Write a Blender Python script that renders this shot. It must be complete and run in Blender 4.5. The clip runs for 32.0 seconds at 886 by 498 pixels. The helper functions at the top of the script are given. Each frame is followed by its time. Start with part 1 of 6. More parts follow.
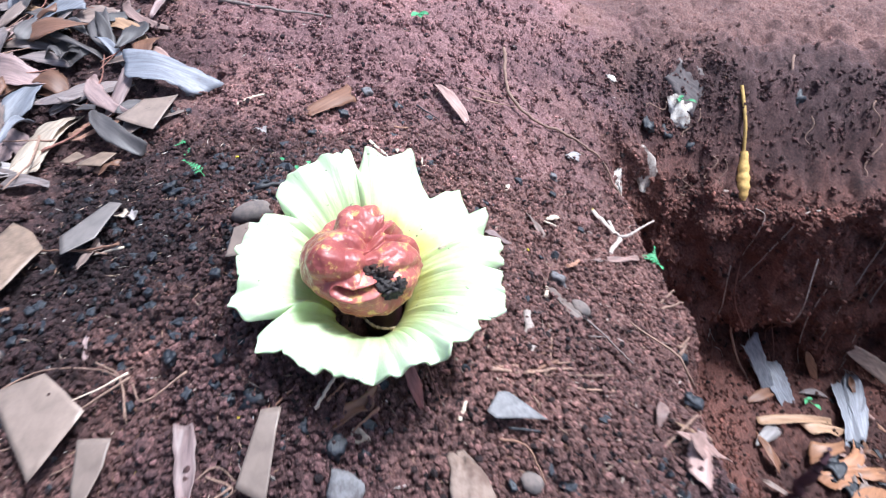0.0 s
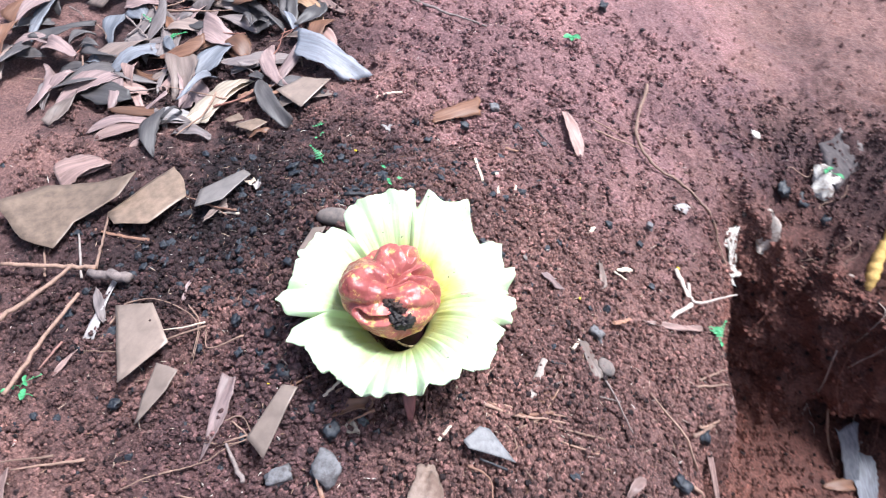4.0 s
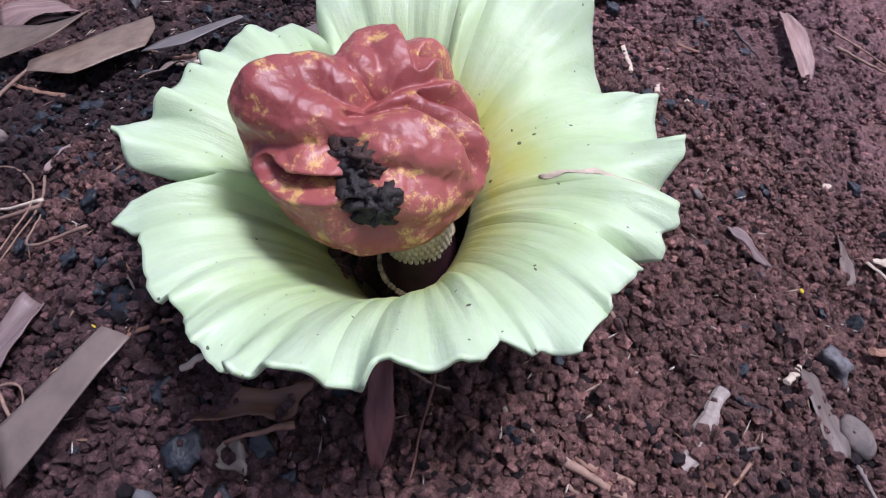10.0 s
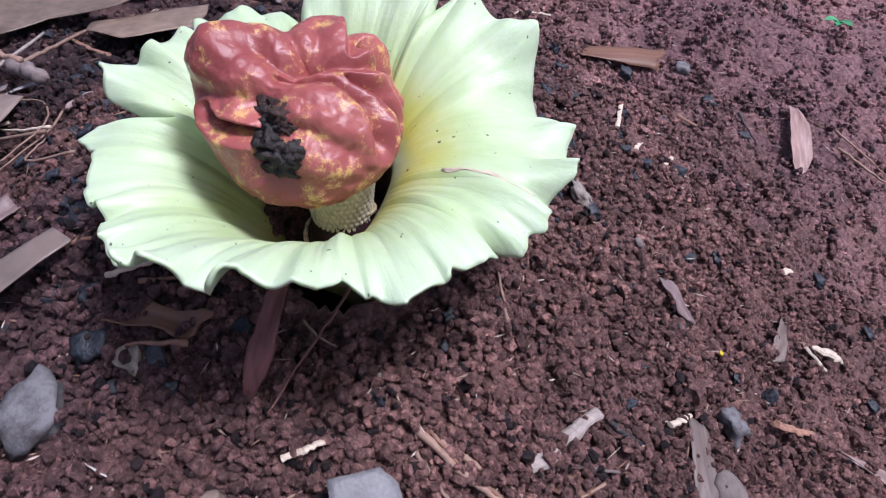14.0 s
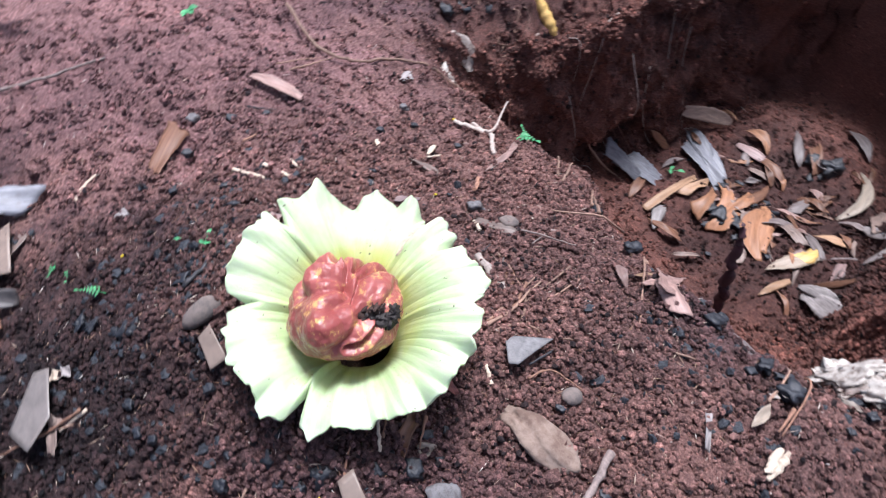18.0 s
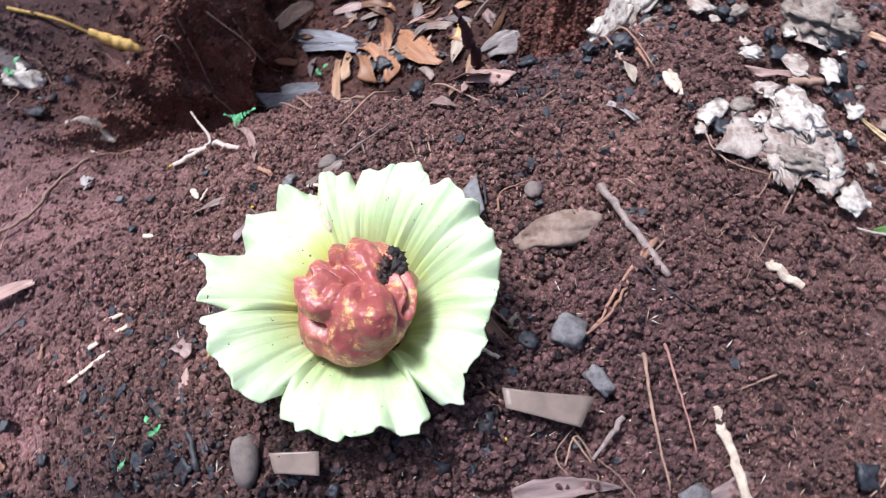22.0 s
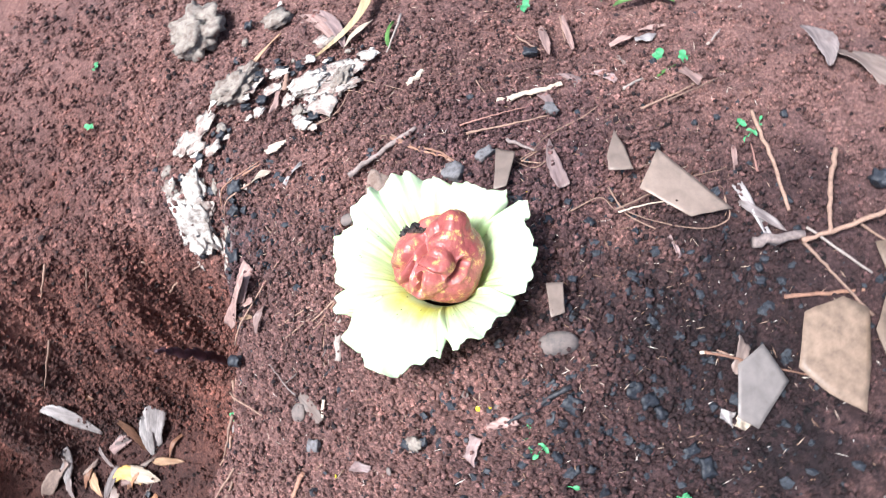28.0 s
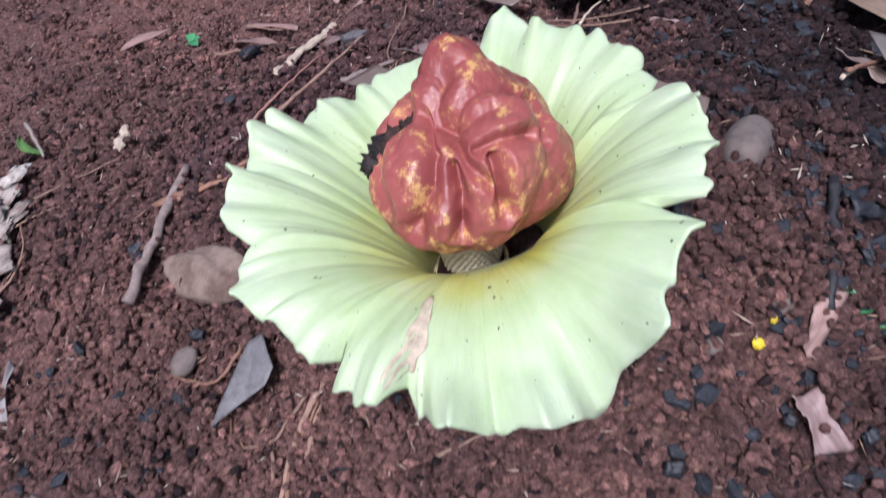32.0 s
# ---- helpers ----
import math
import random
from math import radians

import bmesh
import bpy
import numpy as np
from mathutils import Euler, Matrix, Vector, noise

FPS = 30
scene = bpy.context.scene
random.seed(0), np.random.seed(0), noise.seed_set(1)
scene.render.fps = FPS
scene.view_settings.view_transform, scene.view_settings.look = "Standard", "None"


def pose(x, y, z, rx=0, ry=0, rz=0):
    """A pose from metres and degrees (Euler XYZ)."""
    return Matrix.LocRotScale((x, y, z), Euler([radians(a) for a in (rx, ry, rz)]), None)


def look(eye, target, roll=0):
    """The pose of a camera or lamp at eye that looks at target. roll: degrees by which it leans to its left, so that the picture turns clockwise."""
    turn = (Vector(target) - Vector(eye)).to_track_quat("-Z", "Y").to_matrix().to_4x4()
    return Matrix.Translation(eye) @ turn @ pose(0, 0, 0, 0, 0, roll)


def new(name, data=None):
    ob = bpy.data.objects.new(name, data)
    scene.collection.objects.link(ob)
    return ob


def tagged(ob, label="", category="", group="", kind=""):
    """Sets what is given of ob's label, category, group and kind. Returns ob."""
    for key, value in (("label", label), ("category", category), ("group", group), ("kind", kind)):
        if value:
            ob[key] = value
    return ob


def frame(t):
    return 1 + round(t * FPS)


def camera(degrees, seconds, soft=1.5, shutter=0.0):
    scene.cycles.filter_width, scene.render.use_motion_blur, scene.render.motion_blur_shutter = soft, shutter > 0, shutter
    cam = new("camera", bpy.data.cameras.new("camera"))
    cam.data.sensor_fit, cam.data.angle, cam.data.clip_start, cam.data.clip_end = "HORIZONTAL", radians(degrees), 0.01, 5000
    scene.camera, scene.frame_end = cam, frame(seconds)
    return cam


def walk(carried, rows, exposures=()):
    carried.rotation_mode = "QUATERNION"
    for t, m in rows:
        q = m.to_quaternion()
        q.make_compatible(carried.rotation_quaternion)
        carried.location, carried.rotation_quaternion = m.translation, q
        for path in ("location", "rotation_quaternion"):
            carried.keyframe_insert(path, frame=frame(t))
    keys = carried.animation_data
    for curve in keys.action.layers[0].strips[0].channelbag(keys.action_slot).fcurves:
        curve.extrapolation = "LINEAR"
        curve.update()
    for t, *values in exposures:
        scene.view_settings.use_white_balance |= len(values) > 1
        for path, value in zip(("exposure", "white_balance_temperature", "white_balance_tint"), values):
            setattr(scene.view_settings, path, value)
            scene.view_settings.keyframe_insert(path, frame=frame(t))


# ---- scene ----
cam = camera(64.2, 32.0, soft=1.1, shutter=0.5)
PATH = [
    (0, (-0.0060, -0.0060, 0.8850), (0.0495, 2.1585, -1.1910), 1.2),
    (0.5, (0.0345, -0.0765, 1.0200), (0.0210, 1.9335, -1.2075), 0.1),
    (1, (0.0615, -0.1125, 1.1010), (0.0180, 1.8765, -1.1445), -1.2),
    (1.5, (0.0825, -0.1395, 1.1220), (0.0045, 1.8165, -1.1505), -2.8),
    (2, (0.0705, -0.1140, 1.1235), (-0.0075, 1.7625, -1.2165), -2.8),
    (2.5, (0.0435, -0.0795, 1.1355), (-0.0480, 1.7325, -1.2540), -2.0),
    (3, (0.0405, -0.0480, 1.1370), (-0.0720, 1.7325, -1.2750), -0.4),
    (3.5, (0.1005, -0.0150, 1.1070), (-0.2925, 1.8150, -1.2375), 1.3),
    (5.5, (0.1680, 0.1290, 0.7710), (-0.8415, 2.0445, -1.3050), -2.2),
    (6, (0.1500, 0.1500, 0.7230), (-0.8925, 2.0730, -1.3305), -3.6),
    (6.5, (0.1380, 0.1710, 0.7020), (-0.9180, 2.0580, -1.3785), -2.5),
    (7, (0.1260, 0.1860, 0.6765), (-0.9810, 2.0235, -1.4205), -4.2),
    (7.5, (0.1110, 0.2130, 0.6525), (-1.0080, 2.0670, -1.4235), -3.6),
    (8, (0.0930, 0.2280, 0.6465), (-0.9885, 2.0895, -1.4430), -2.5),
    (8.5, (0.0855, 0.2355, 0.6300), (-0.9225, 2.0925, -1.5015), -1.0),
    (9, (0.0885, 0.2400, 0.6195), (-0.9330, 2.1510, -1.4550), -1.6),
    (9.5, (0.1020, 0.2430, 0.6135), (-1.0425, 2.0955, -1.4505), -3.4),
    (10, (0.1095, 0.2520, 0.6180), (-1.1430, 2.0055, -1.4700), -2.9),
    (10.5, (0.1230, 0.2625, 0.6015), (-1.2795, 1.9350, -1.4565), -3.7),
    (11, (0.1305, 0.2505, 0.5970), (-1.4025, 1.8165, -1.4535), -1.3),
    (11.5, (0.1335, 0.2520, 0.6105), (-1.4205, 1.7940, -1.4415), 0.9),
    (12, (0.1605, 0.2595, 0.6075), (-1.4040, 1.8495, -1.3980), 1.6),
    (12.5, (0.2085, 0.2625, 0.6225), (-1.2915, 1.9500, -1.3530), 3.3),
    (13, (0.2370, 0.2610, 0.6315), (-1.2900, 1.9785, -1.2975), 3.5),
    (13.5, (0.2295, 0.2595, 0.6165), (-1.3785, 1.9455, -1.2735), 3.0),
    (15.5, (0.0782, 0.2184, 0.7231), (-0.6543, 2.2557, -1.3536), 8.1),
    (16, (0.0574, 0.1608, 0.8072), (-0.4812, 2.2248, -1.3023), -0.3),
    (16.5, (0.0326, 0.1175, 0.8647), (-0.1893, 2.0916, -1.3834), -1.9),
    (17, (-0.0124, 0.1176, 0.9105), (0.2257, 2.1574, -1.2764), -8.4),
    (17.5, (-0.0568, 0.1022, 0.9326), (0.3772, 1.9631, -1.3802), -10.4),
    (18, (-0.0876, 0.0788, 0.9785), (0.4826, 1.7345, -1.4573), -14.6),
    (18.5, (-0.0956, 0.0774, 0.9999), (0.6583, 1.6964, -1.4106), -18.0),
    (19, (-0.1301, 0.1279, 0.9500), (0.7326, 1.6154, -1.5082), -23.1),
    (19.5, (-0.1710, 0.1635, 0.9450), (0.8640, 1.4985, -1.5345), -28.2),
    (20, (-0.1845, 0.1845, 0.9615), (0.9540, 1.2570, -1.5975), -28.4),
    (20.5, (-0.2160, 0.2130, 0.9480), (0.8505, 1.1700, -1.6875), -30.2),
    (21, (-0.2235, 0.2190, 0.9600), (0.7665, 1.0830, -1.7370), -32.6),
    (21.5, (-0.2250, 0.2220, 0.9810), (0.7260, 1.0560, -1.7385), -38.4),
    (22, (-0.2370, 0.2460, 0.9600), (0.8370, 0.9075, -1.7625), -34.2),
    (22.5, (-0.3015, 0.3195, 0.9615), (0.8805, 0.8070, -1.7535), -33.7),
    (23, (-0.3270, 0.4140, 0.9645), (0.7980, 0.5655, -1.8120), -27.5),
    (23.5, (-0.3285, 0.4740, 0.9600), (0.9540, 0.4320, -1.7520), -26.1),
    (24, (-0.3195, 0.5355, 0.9765), (1.1460, 0.3105, -1.6320), -26.8),
    (24.5, (-0.3315, 0.5910, 0.9855), (0.9750, -0.0225, -1.6440), -22.2),
    (25, (-0.3540, 0.6255, 1.0395), (0.7830, -0.2535, -1.5945), -20.3),
    (25.5, (-0.3840, 0.6420, 1.1505), (0.5730, -0.2100, -1.5615), -20.0),
    (27.5, (-0.2445, 0.7770, 1.1850), (0.2940, -0.3120, -1.5585), -26.1),
    (28, (-0.2040, 0.7320, 1.1760), (0.2760, -0.3615, -1.5765), -29.5),
    (28.5, (-0.1440, 0.7530, 1.1265), (0.1335, -0.4530, -1.6065), -27.2),
    (29, (0.0375, 0.7980, 1.0545), (-0.2025, -0.6480, -1.5630), -16.1),
    (29.5, (0.1395, 0.7695, 0.9570), (-0.4365, -0.7080, -1.5900), -13.4),
    (30, (0.1680, 0.7185, 0.8685), (-0.5940, -0.7080, -1.6575), -11.1),
    (30.5, (0.1605, 0.6795, 0.7995), (-0.6960, -0.6855, -1.7310), -11.9),
    (31, (0.1545, 0.6570, 0.7470), (-0.7800, -0.6465, -1.7880), -10.2),
    (31.5, (0.1410, 0.6315, 0.7200), (-0.9270, -0.5745, -1.8120), -8.7),
    (32, (0.1170, 0.6105, 0.7110), (-1.0680, -0.6105, -1.7595), -8.4),
]
walk(cam, [(t, look(eye, target, roll)) for t, eye, target, roll in PATH], exposures=[(0,1.48,5850,10),(3.5,1.6,6080,10),(6,1.05,6050,17),(9,0.42,5800,22),(12,0.57,5850,24),(13,0.6,5850,24),(16,0.73,6000,17),(19,1.25,6150,15),(21,1.05,6150,15),(25,1.42,6250,11),(28,1.64,6250,10),(30,1.08,6200,14),(31,0.84,6120,17),(32,0.53,6050,20)])

# ---- light ----
world = bpy.data.worlds.new("world")
scene.world = world
world.use_nodes = True
_wn = world.node_tree.nodes
_sky = _wn.new("ShaderNodeTexSky")
_sky.sky_type = 'NISHITA'
_sky.sun_disc = False
_sky.sun_elevation = radians(68)
_sky.sun_rotation = radians(67)
_sky.air_density, _sky.dust_density, _sky.ozone_density = 1.0, 4.0, 0.6
world.node_tree.links.new(_sky.outputs[0], _wn["Background"].inputs[0])
_wn["Background"].inputs[1].default_value = 0.078
sun_data = bpy.data.lights.new("sun", 'SUN')
sun_data.energy, sun_data.angle, sun_data.color = 2.75, radians(15), (0.95, 0.97, 1.0)
sun = new("sun", sun_data)
sun.matrix_world = look((0.45, 0.64, 1.5), (0, 0.45, 0.3))


# ---- numeric helpers ----
LATTICES = {}


def vnoise(x, y, size, seed):
    """Smooth value noise in -1..1 over the plan, with cells of the given size."""
    if seed not in LATTICES:
        LATTICES[seed] = np.random.RandomState(seed).uniform(-1, 1, (256, 256))
    lat = LATTICES[seed]
    u, v = np.asarray(x) / size + 1000.37, np.asarray(y) / size + 1000.71
    i, j = np.floor(u).astype(int), np.floor(v).astype(int)
    f, g = u - i, v - j
    f, g = f * f * (3 - 2 * f), g * g * (3 - 2 * g)
    i0, i1, j0, j1 = i % 256, (i + 1) % 256, j % 256, (j + 1) % 256
    return (lat[i0, j0] * (1 - f) + lat[i1, j0] * f) * (1 - g) + (lat[i0, j1] * (1 - f) + lat[i1, j1] * f) * g


def sstep(a, b, x):
    t = np.clip((np.asarray(x) - a) / (b - a), 0, 1)
    return t * t * (3 - 2 * t)


def smooth_ground(x, y):
    """Height of the smooth ground: a level bank, the heap under the flower, the fall towards the pit, the pit."""
    x, y = np.asarray(x, float), np.asarray(y, float)
    edge = np.clip(0.10 + 0.40 * (0.55 - y), -0.08, 0.24)
    h = 0.272 + 0.06 * sstep(0.8, 1.25, y) - 0.11 * sstep(0.2, -0.3, y) - 0.055 * sstep(0.0, -0.3, x) * sstep(0.25, 0.0, y)
    h = h + 0.128 * np.exp(-((x + 0.15) / 0.22) ** 2 - ((y - 0.53) / 0.25) ** 2)
    h = h - 0.010 * np.exp(-(np.hypot(x + 0.0545, y - 0.4543) / 0.085) ** 4) - 0.14 * np.exp(-(np.hypot(x + 0.0545, y - 0.4543) / 0.030) ** 10)
    fall = 0.1 * np.log1p(np.exp(np.clip((x - edge) / 0.1, -30, 30)))
    h = h - np.minimum(0.50 * fall, 0.24) * (1 - 0.75 * sstep(0.1, -0.3, y)) * (1 - 0.35 * sstep(1.1, 1.35, y))
    h = h - 0.13 * sstep(1.34, 1.12, y) * sstep(0.36, 0.52, x) * sstep(1.8, 1.5, x) * sstep(0.7, 0.9, y)
    wob = 0.05 * vnoise(x, y, 0.21, 5) + 0.025 * vnoise(x, y, 0.08, 6)
    left = (x - 0.32 + wob) / 0.25
    back = (1.135 - y + wob * 0.5) / 0.075
    front = (y - 0.11 + wob) / 0.34 + 0.3 * np.minimum(x - 0.62, 0) - 0.45 * np.clip(x - 0.62, 0, 0.6)
    right = (1.62 - x + wob) / 0.16
    inside = -np.log(sum(np.exp(-5 * np.clip(q, -3, 5)) for q in (left, back, front, right))) / 5
    s = sstep(0, 1, inside)
    floor = -0.52 - 0.17 * np.clip(x - 0.70, -0.2, 0.7) + 0.03 * vnoise(x, y, 0.17, 8)
    return h * (1 - s) + floor * s


def ground(x, y):
    """Ground height with its lumps."""
    x, y = np.asarray(x, float), np.asarray(y, float)
    h = smooth_ground(x, y)
    near = np.exp(-(np.maximum(np.hypot(x - 0.4, y - 0.5) - 1.4, 0) / 0.6) ** 2)
    lump = 0.010 * vnoise(x, y, 0.11, 11) + 0.005 * vnoise(x, y, 0.043, 12) + 0.0046 * vnoise(x, y, 0.019, 13) + 0.0030 * vnoise(x, y, 0.0095, 14)
    bank = sstep(0.34, 0.46, x) * sstep(1.02, 1.12, y) * sstep(1.7, 1.4, y)
    return h + lump * (0.35 + 0.65 * near) + bank * (0.016 * vnoise(x, y, 0.045, 15) + 0.011 * vnoise(x, y, 0.017, 16))


def mesh_from(name, verts, faces, smooth=True):
    me = bpy.data.meshes.new(name)
    verts, faces = np.asarray(verts, np.float32), np.asarray(faces, np.int32)
    n, k = faces.shape
    me.vertices.add(len(verts))
    me.vertices.foreach_set("co", verts.ravel())
    me.loops.add(n * k)
    me.loops.foreach_set("vertex_index", faces.ravel())
    me.polygons.add(n)
    me.polygons.foreach_set("loop_start", np.arange(0, n * k, k, dtype=np.int32))
    me.polygons.foreach_set("loop_total", np.full(n, k, np.int32))
    me.update(calc_edges=True)
    me.validate()
    me.polygons.foreach_set("use_smooth", np.full(len(me.polygons), smooth))
    return me


def grid_faces(nu, nv, wrap=False):
    """Quads of a grid of nu by nv points; wrap closes the u direction."""
    iu, iv = np.meshgrid(np.arange(nu if wrap else nu - 1), np.arange(nv - 1), indexing="ij")
    a = iu * nv + iv
    b = ((iu + 1) % nu) * nv + iv
    return np.stack([a, b, b + 1, a + 1], -1).reshape(-1, 4)


# ---- materials ----
def material(name):
    m = bpy.data.materials.new(name)
    m.use_nodes = True
    nt = m.node_tree
    return m, nt, nt.nodes["Principled BSDF"]


def node(nt, kind, **sets):
    n = nt.nodes.new(kind)
    for k, v in sets.items():
        n.inputs[k.replace("_", " ")].default_value = v
    return n


def ramp(nt, source, stops):
    r = nt.nodes.new("ShaderNodeValToRGB")
    el = r.color_ramp.elements
    while len(el) < len(stops):
        el.new(0.5)
    for e, (p, c) in zip(el, stops):
        e.position, e.color = p, (*c, 1)
    nt.links.new(source, r.inputs[0])
    return r.outputs[0]


def mix(nt, fac, a, b, mode='MIX'):
    n = nt.nodes.new("ShaderNodeMix")
    n.data_type, n.blend_type = 'RGBA', mode
    for socket, v in ((n.inputs[0], fac), (n.inputs[6], a), (n.inputs[7], b)):
        if isinstance(v, (float, int)):
            socket.default_value = v
        elif isinstance(v, tuple):
            socket.default_value = (*v, 1)
        else:
            nt.links.new(v, socket)
    return n.outputs[2]


def bump(nt, bsdf, height, strength, dist):
    b = node(nt, "ShaderNodeBump", Strength=strength, Distance=dist)
    nt.links.new(height, b.inputs["Height"])
    nt.links.new(b.outputs[0], bsdf.inputs["Normal"])


def noise_tex(nt, scale, detail=4.0, rough=0.55, vec=None):
    n = node(nt, "ShaderNodeTexNoise", Scale=scale, Detail=detail, Roughness=rough)
    nt.links.new(vec if vec else position(nt), n.inputs["Vector"])
    return n.outputs[0]


def position(nt):
    return nt.nodes.new("ShaderNodeNewGeometry").outputs["Position"]


def local(nt):
    return nt.nodes.new("ShaderNodeTexCoord").outputs["Object"]


def soil_material(name, islands):
    m, nt, bs = material(name)
    fine = noise_tex(nt, 240, 7, 0.75)
    wide = noise_tex(nt, 5.5, 5, 0.6)
    base = ramp(nt, fine, [(0.30, (0.038, 0.0205, 0.0190)), (0.5, (0.156, 0.084, 0.076)), (0.68, (0.345, 0.203, 0.182))])
    pale = ramp(nt, wide, [(0.42, (0.85, 0.82, 0.82)), (0.62, (1.25, 1.2, 1.15))])
    col = mix(nt, 1.0, base, pale, 'MULTIPLY')
    # the subsoil that the pit lays bare is a stronger red; the pit's shade is painted in as darkening
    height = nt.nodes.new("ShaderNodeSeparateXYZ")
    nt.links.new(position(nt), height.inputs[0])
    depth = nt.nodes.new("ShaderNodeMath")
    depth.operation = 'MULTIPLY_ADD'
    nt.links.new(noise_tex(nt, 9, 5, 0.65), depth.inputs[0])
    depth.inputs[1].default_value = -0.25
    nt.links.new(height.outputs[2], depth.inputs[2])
    subsoil_shade = nt.nodes.new("ShaderNodeMapRange")
    subsoil_shade.inputs["From Min"].default_value, subsoil_shade.inputs["From Max"].default_value = 0.03, -0.17
    nt.links.new(depth.outputs[0], subsoil_shade.inputs["Value"])
    col = mix(nt, subsoil_shade.outputs[0], col, mix(nt, 1.0, col, (0.82, 0.64, 0.56), 'MULTIPLY'))
    # dark patches: charred earth, ground under the litter and the humus layer over the pit's back wall, with shade on
    # the heap and pit floor tinted in; a dusty paler bank
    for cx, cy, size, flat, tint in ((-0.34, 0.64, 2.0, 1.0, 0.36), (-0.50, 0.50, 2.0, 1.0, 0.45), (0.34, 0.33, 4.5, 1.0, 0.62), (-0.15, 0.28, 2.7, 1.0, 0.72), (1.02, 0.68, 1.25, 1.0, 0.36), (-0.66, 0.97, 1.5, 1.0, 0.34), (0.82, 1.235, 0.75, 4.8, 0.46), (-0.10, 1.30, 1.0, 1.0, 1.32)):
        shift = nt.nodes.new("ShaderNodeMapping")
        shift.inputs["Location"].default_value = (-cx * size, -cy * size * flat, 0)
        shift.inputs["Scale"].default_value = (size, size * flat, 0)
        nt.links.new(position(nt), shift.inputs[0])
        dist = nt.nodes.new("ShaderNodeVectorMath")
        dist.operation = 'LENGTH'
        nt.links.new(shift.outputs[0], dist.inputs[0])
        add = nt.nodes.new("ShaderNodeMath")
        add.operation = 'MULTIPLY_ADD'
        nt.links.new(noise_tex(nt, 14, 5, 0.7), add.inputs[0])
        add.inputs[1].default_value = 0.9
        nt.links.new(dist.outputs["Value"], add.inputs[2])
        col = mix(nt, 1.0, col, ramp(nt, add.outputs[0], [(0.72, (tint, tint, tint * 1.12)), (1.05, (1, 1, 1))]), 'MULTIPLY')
    if islands:
        g = nt.nodes.new("ShaderNodeNewGeometry")
        per = ramp(nt, g.outputs["Random Per Island"], [(0.0, (0.12, 0.14, 0.18)), (0.045, (0.16, 0.17, 0.20)), (0.055, (0.62, 0.60, 0.60)), (0.5, (1.0, 1.0, 1.0)), (0.9, (1.4, 1.35, 1.33)), (1.0, (2.0, 1.9, 1.85))])
        col = mix(nt, 1.0, col, per, 'MULTIPLY')
    nt.links.new(col, bs.inputs["Base Color"])
    bs.inputs["Roughness"].default_value = 0.7
    bs.inputs["Specular IOR Level"].default_value = 0.35
    bump(nt, bs, noise_tex(nt, 520, 6, 0.8), 1.0, 0.0030)
    return m


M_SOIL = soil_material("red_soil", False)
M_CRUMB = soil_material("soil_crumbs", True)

# ---- ground ----
def axis(lo, hi, step, far):
    core = np.arange(lo, hi + step / 2, step)
    out, d, p = [], step, 0.0
    while p < far:
        d *= 1.16
        p += d
        out.append(p)
    out = np.array(out)
    return np.concatenate([lo - out[::-1], core, hi + out])


gx = axis(-0.62, 1.85, 0.0075, 300.0)
gx = np.concatenate([gx[gx < -0.62], np.arange(-0.62, 1.30, 0.0049), gx[gx > 1.301]])
gy = axis(-0.35, 1.80, 0.0065, 300.0)
gy = np.concatenate([gy[gy < -0.35], np.arange(-0.35, 1.02, 0.0048), np.arange(1.021, 1.16, 0.0015), gy[gy > 1.161]])


def surface(x, y):
    """Points of the ground: its height, with the ragged back wall of the pit and the hollow under it."""
    x, y = np.asarray(x, float), np.asarray(y, float)
    z = ground(x, y)
    low = np.exp(-((z + 0.49) / 0.07) ** 2) * np.exp(-((x - 0.80) / 0.12) ** 2) * sstep(0.98, 1.08, y) * sstep(1.4, 1.25, y)
    bulge = np.exp(-((z + 0.10) / 0.16) ** 2) * sstep(1.0, 1.1, y) * sstep(1.4, 1.25, y) * sstep(0.35, 0.5, x) * sstep(1.7, 1.5, x)
    steep = sstep(0.98, 1.05, y) * sstep(1.2, 1.13, y) * sstep(0.33, 0.45, x) * sstep(1.9, 1.6, x)
    rugged = 0.034 * vnoise(x, z, 0.13, 31) + 0.022 * vnoise(x, z, 0.05, 32) + 0.013 * vnoise(x, z, 0.022, 33) + 0.006 * vnoise(x, z, 0.010, 34)
    # the slanting side of the pit is lumpy too
    side = np.exp(-((z + 0.22) / 0.24) ** 2) * sstep(0.3, 0.45, x) * (1 - steep)
    z = z + side * (0.022 * vnoise(x, y, 0.06, 35) + 0.013 * vnoise(x, y, 0.022, 36))
    # the front and far walls are dug roughly, with holes and ledges
    face = np.exp(-((z + 0.2) / 0.22) ** 4) * sstep(0.5, 0.7, x) * np.maximum(sstep(0.5, 0.35, y), sstep(1.3, 1.42, x)) * sstep(1.95, 1.8, x)
    z = z + face * (0.045 * vnoise(x, y, 0.13, 37) + 0.03 * vnoise(x, y, 0.05, 38) + 0.014 * vnoise(x, y, 0.02, 39))
    return x, y + 0.12 * low - 0.03 * bulge + rugged * steep, z


X, Y = np.meshgrid(gx, gy, indexing="ij")
ground_ob = new("ground", mesh_from("ground", np.stack(surface(X, Y), -1).reshape(-1, 3), grid_faces(len(gx), len(gy))))
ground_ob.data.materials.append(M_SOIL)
tagged(ground_ob, "red-brown bare crumbly soil with a dug pit", "ground", kind="structure")


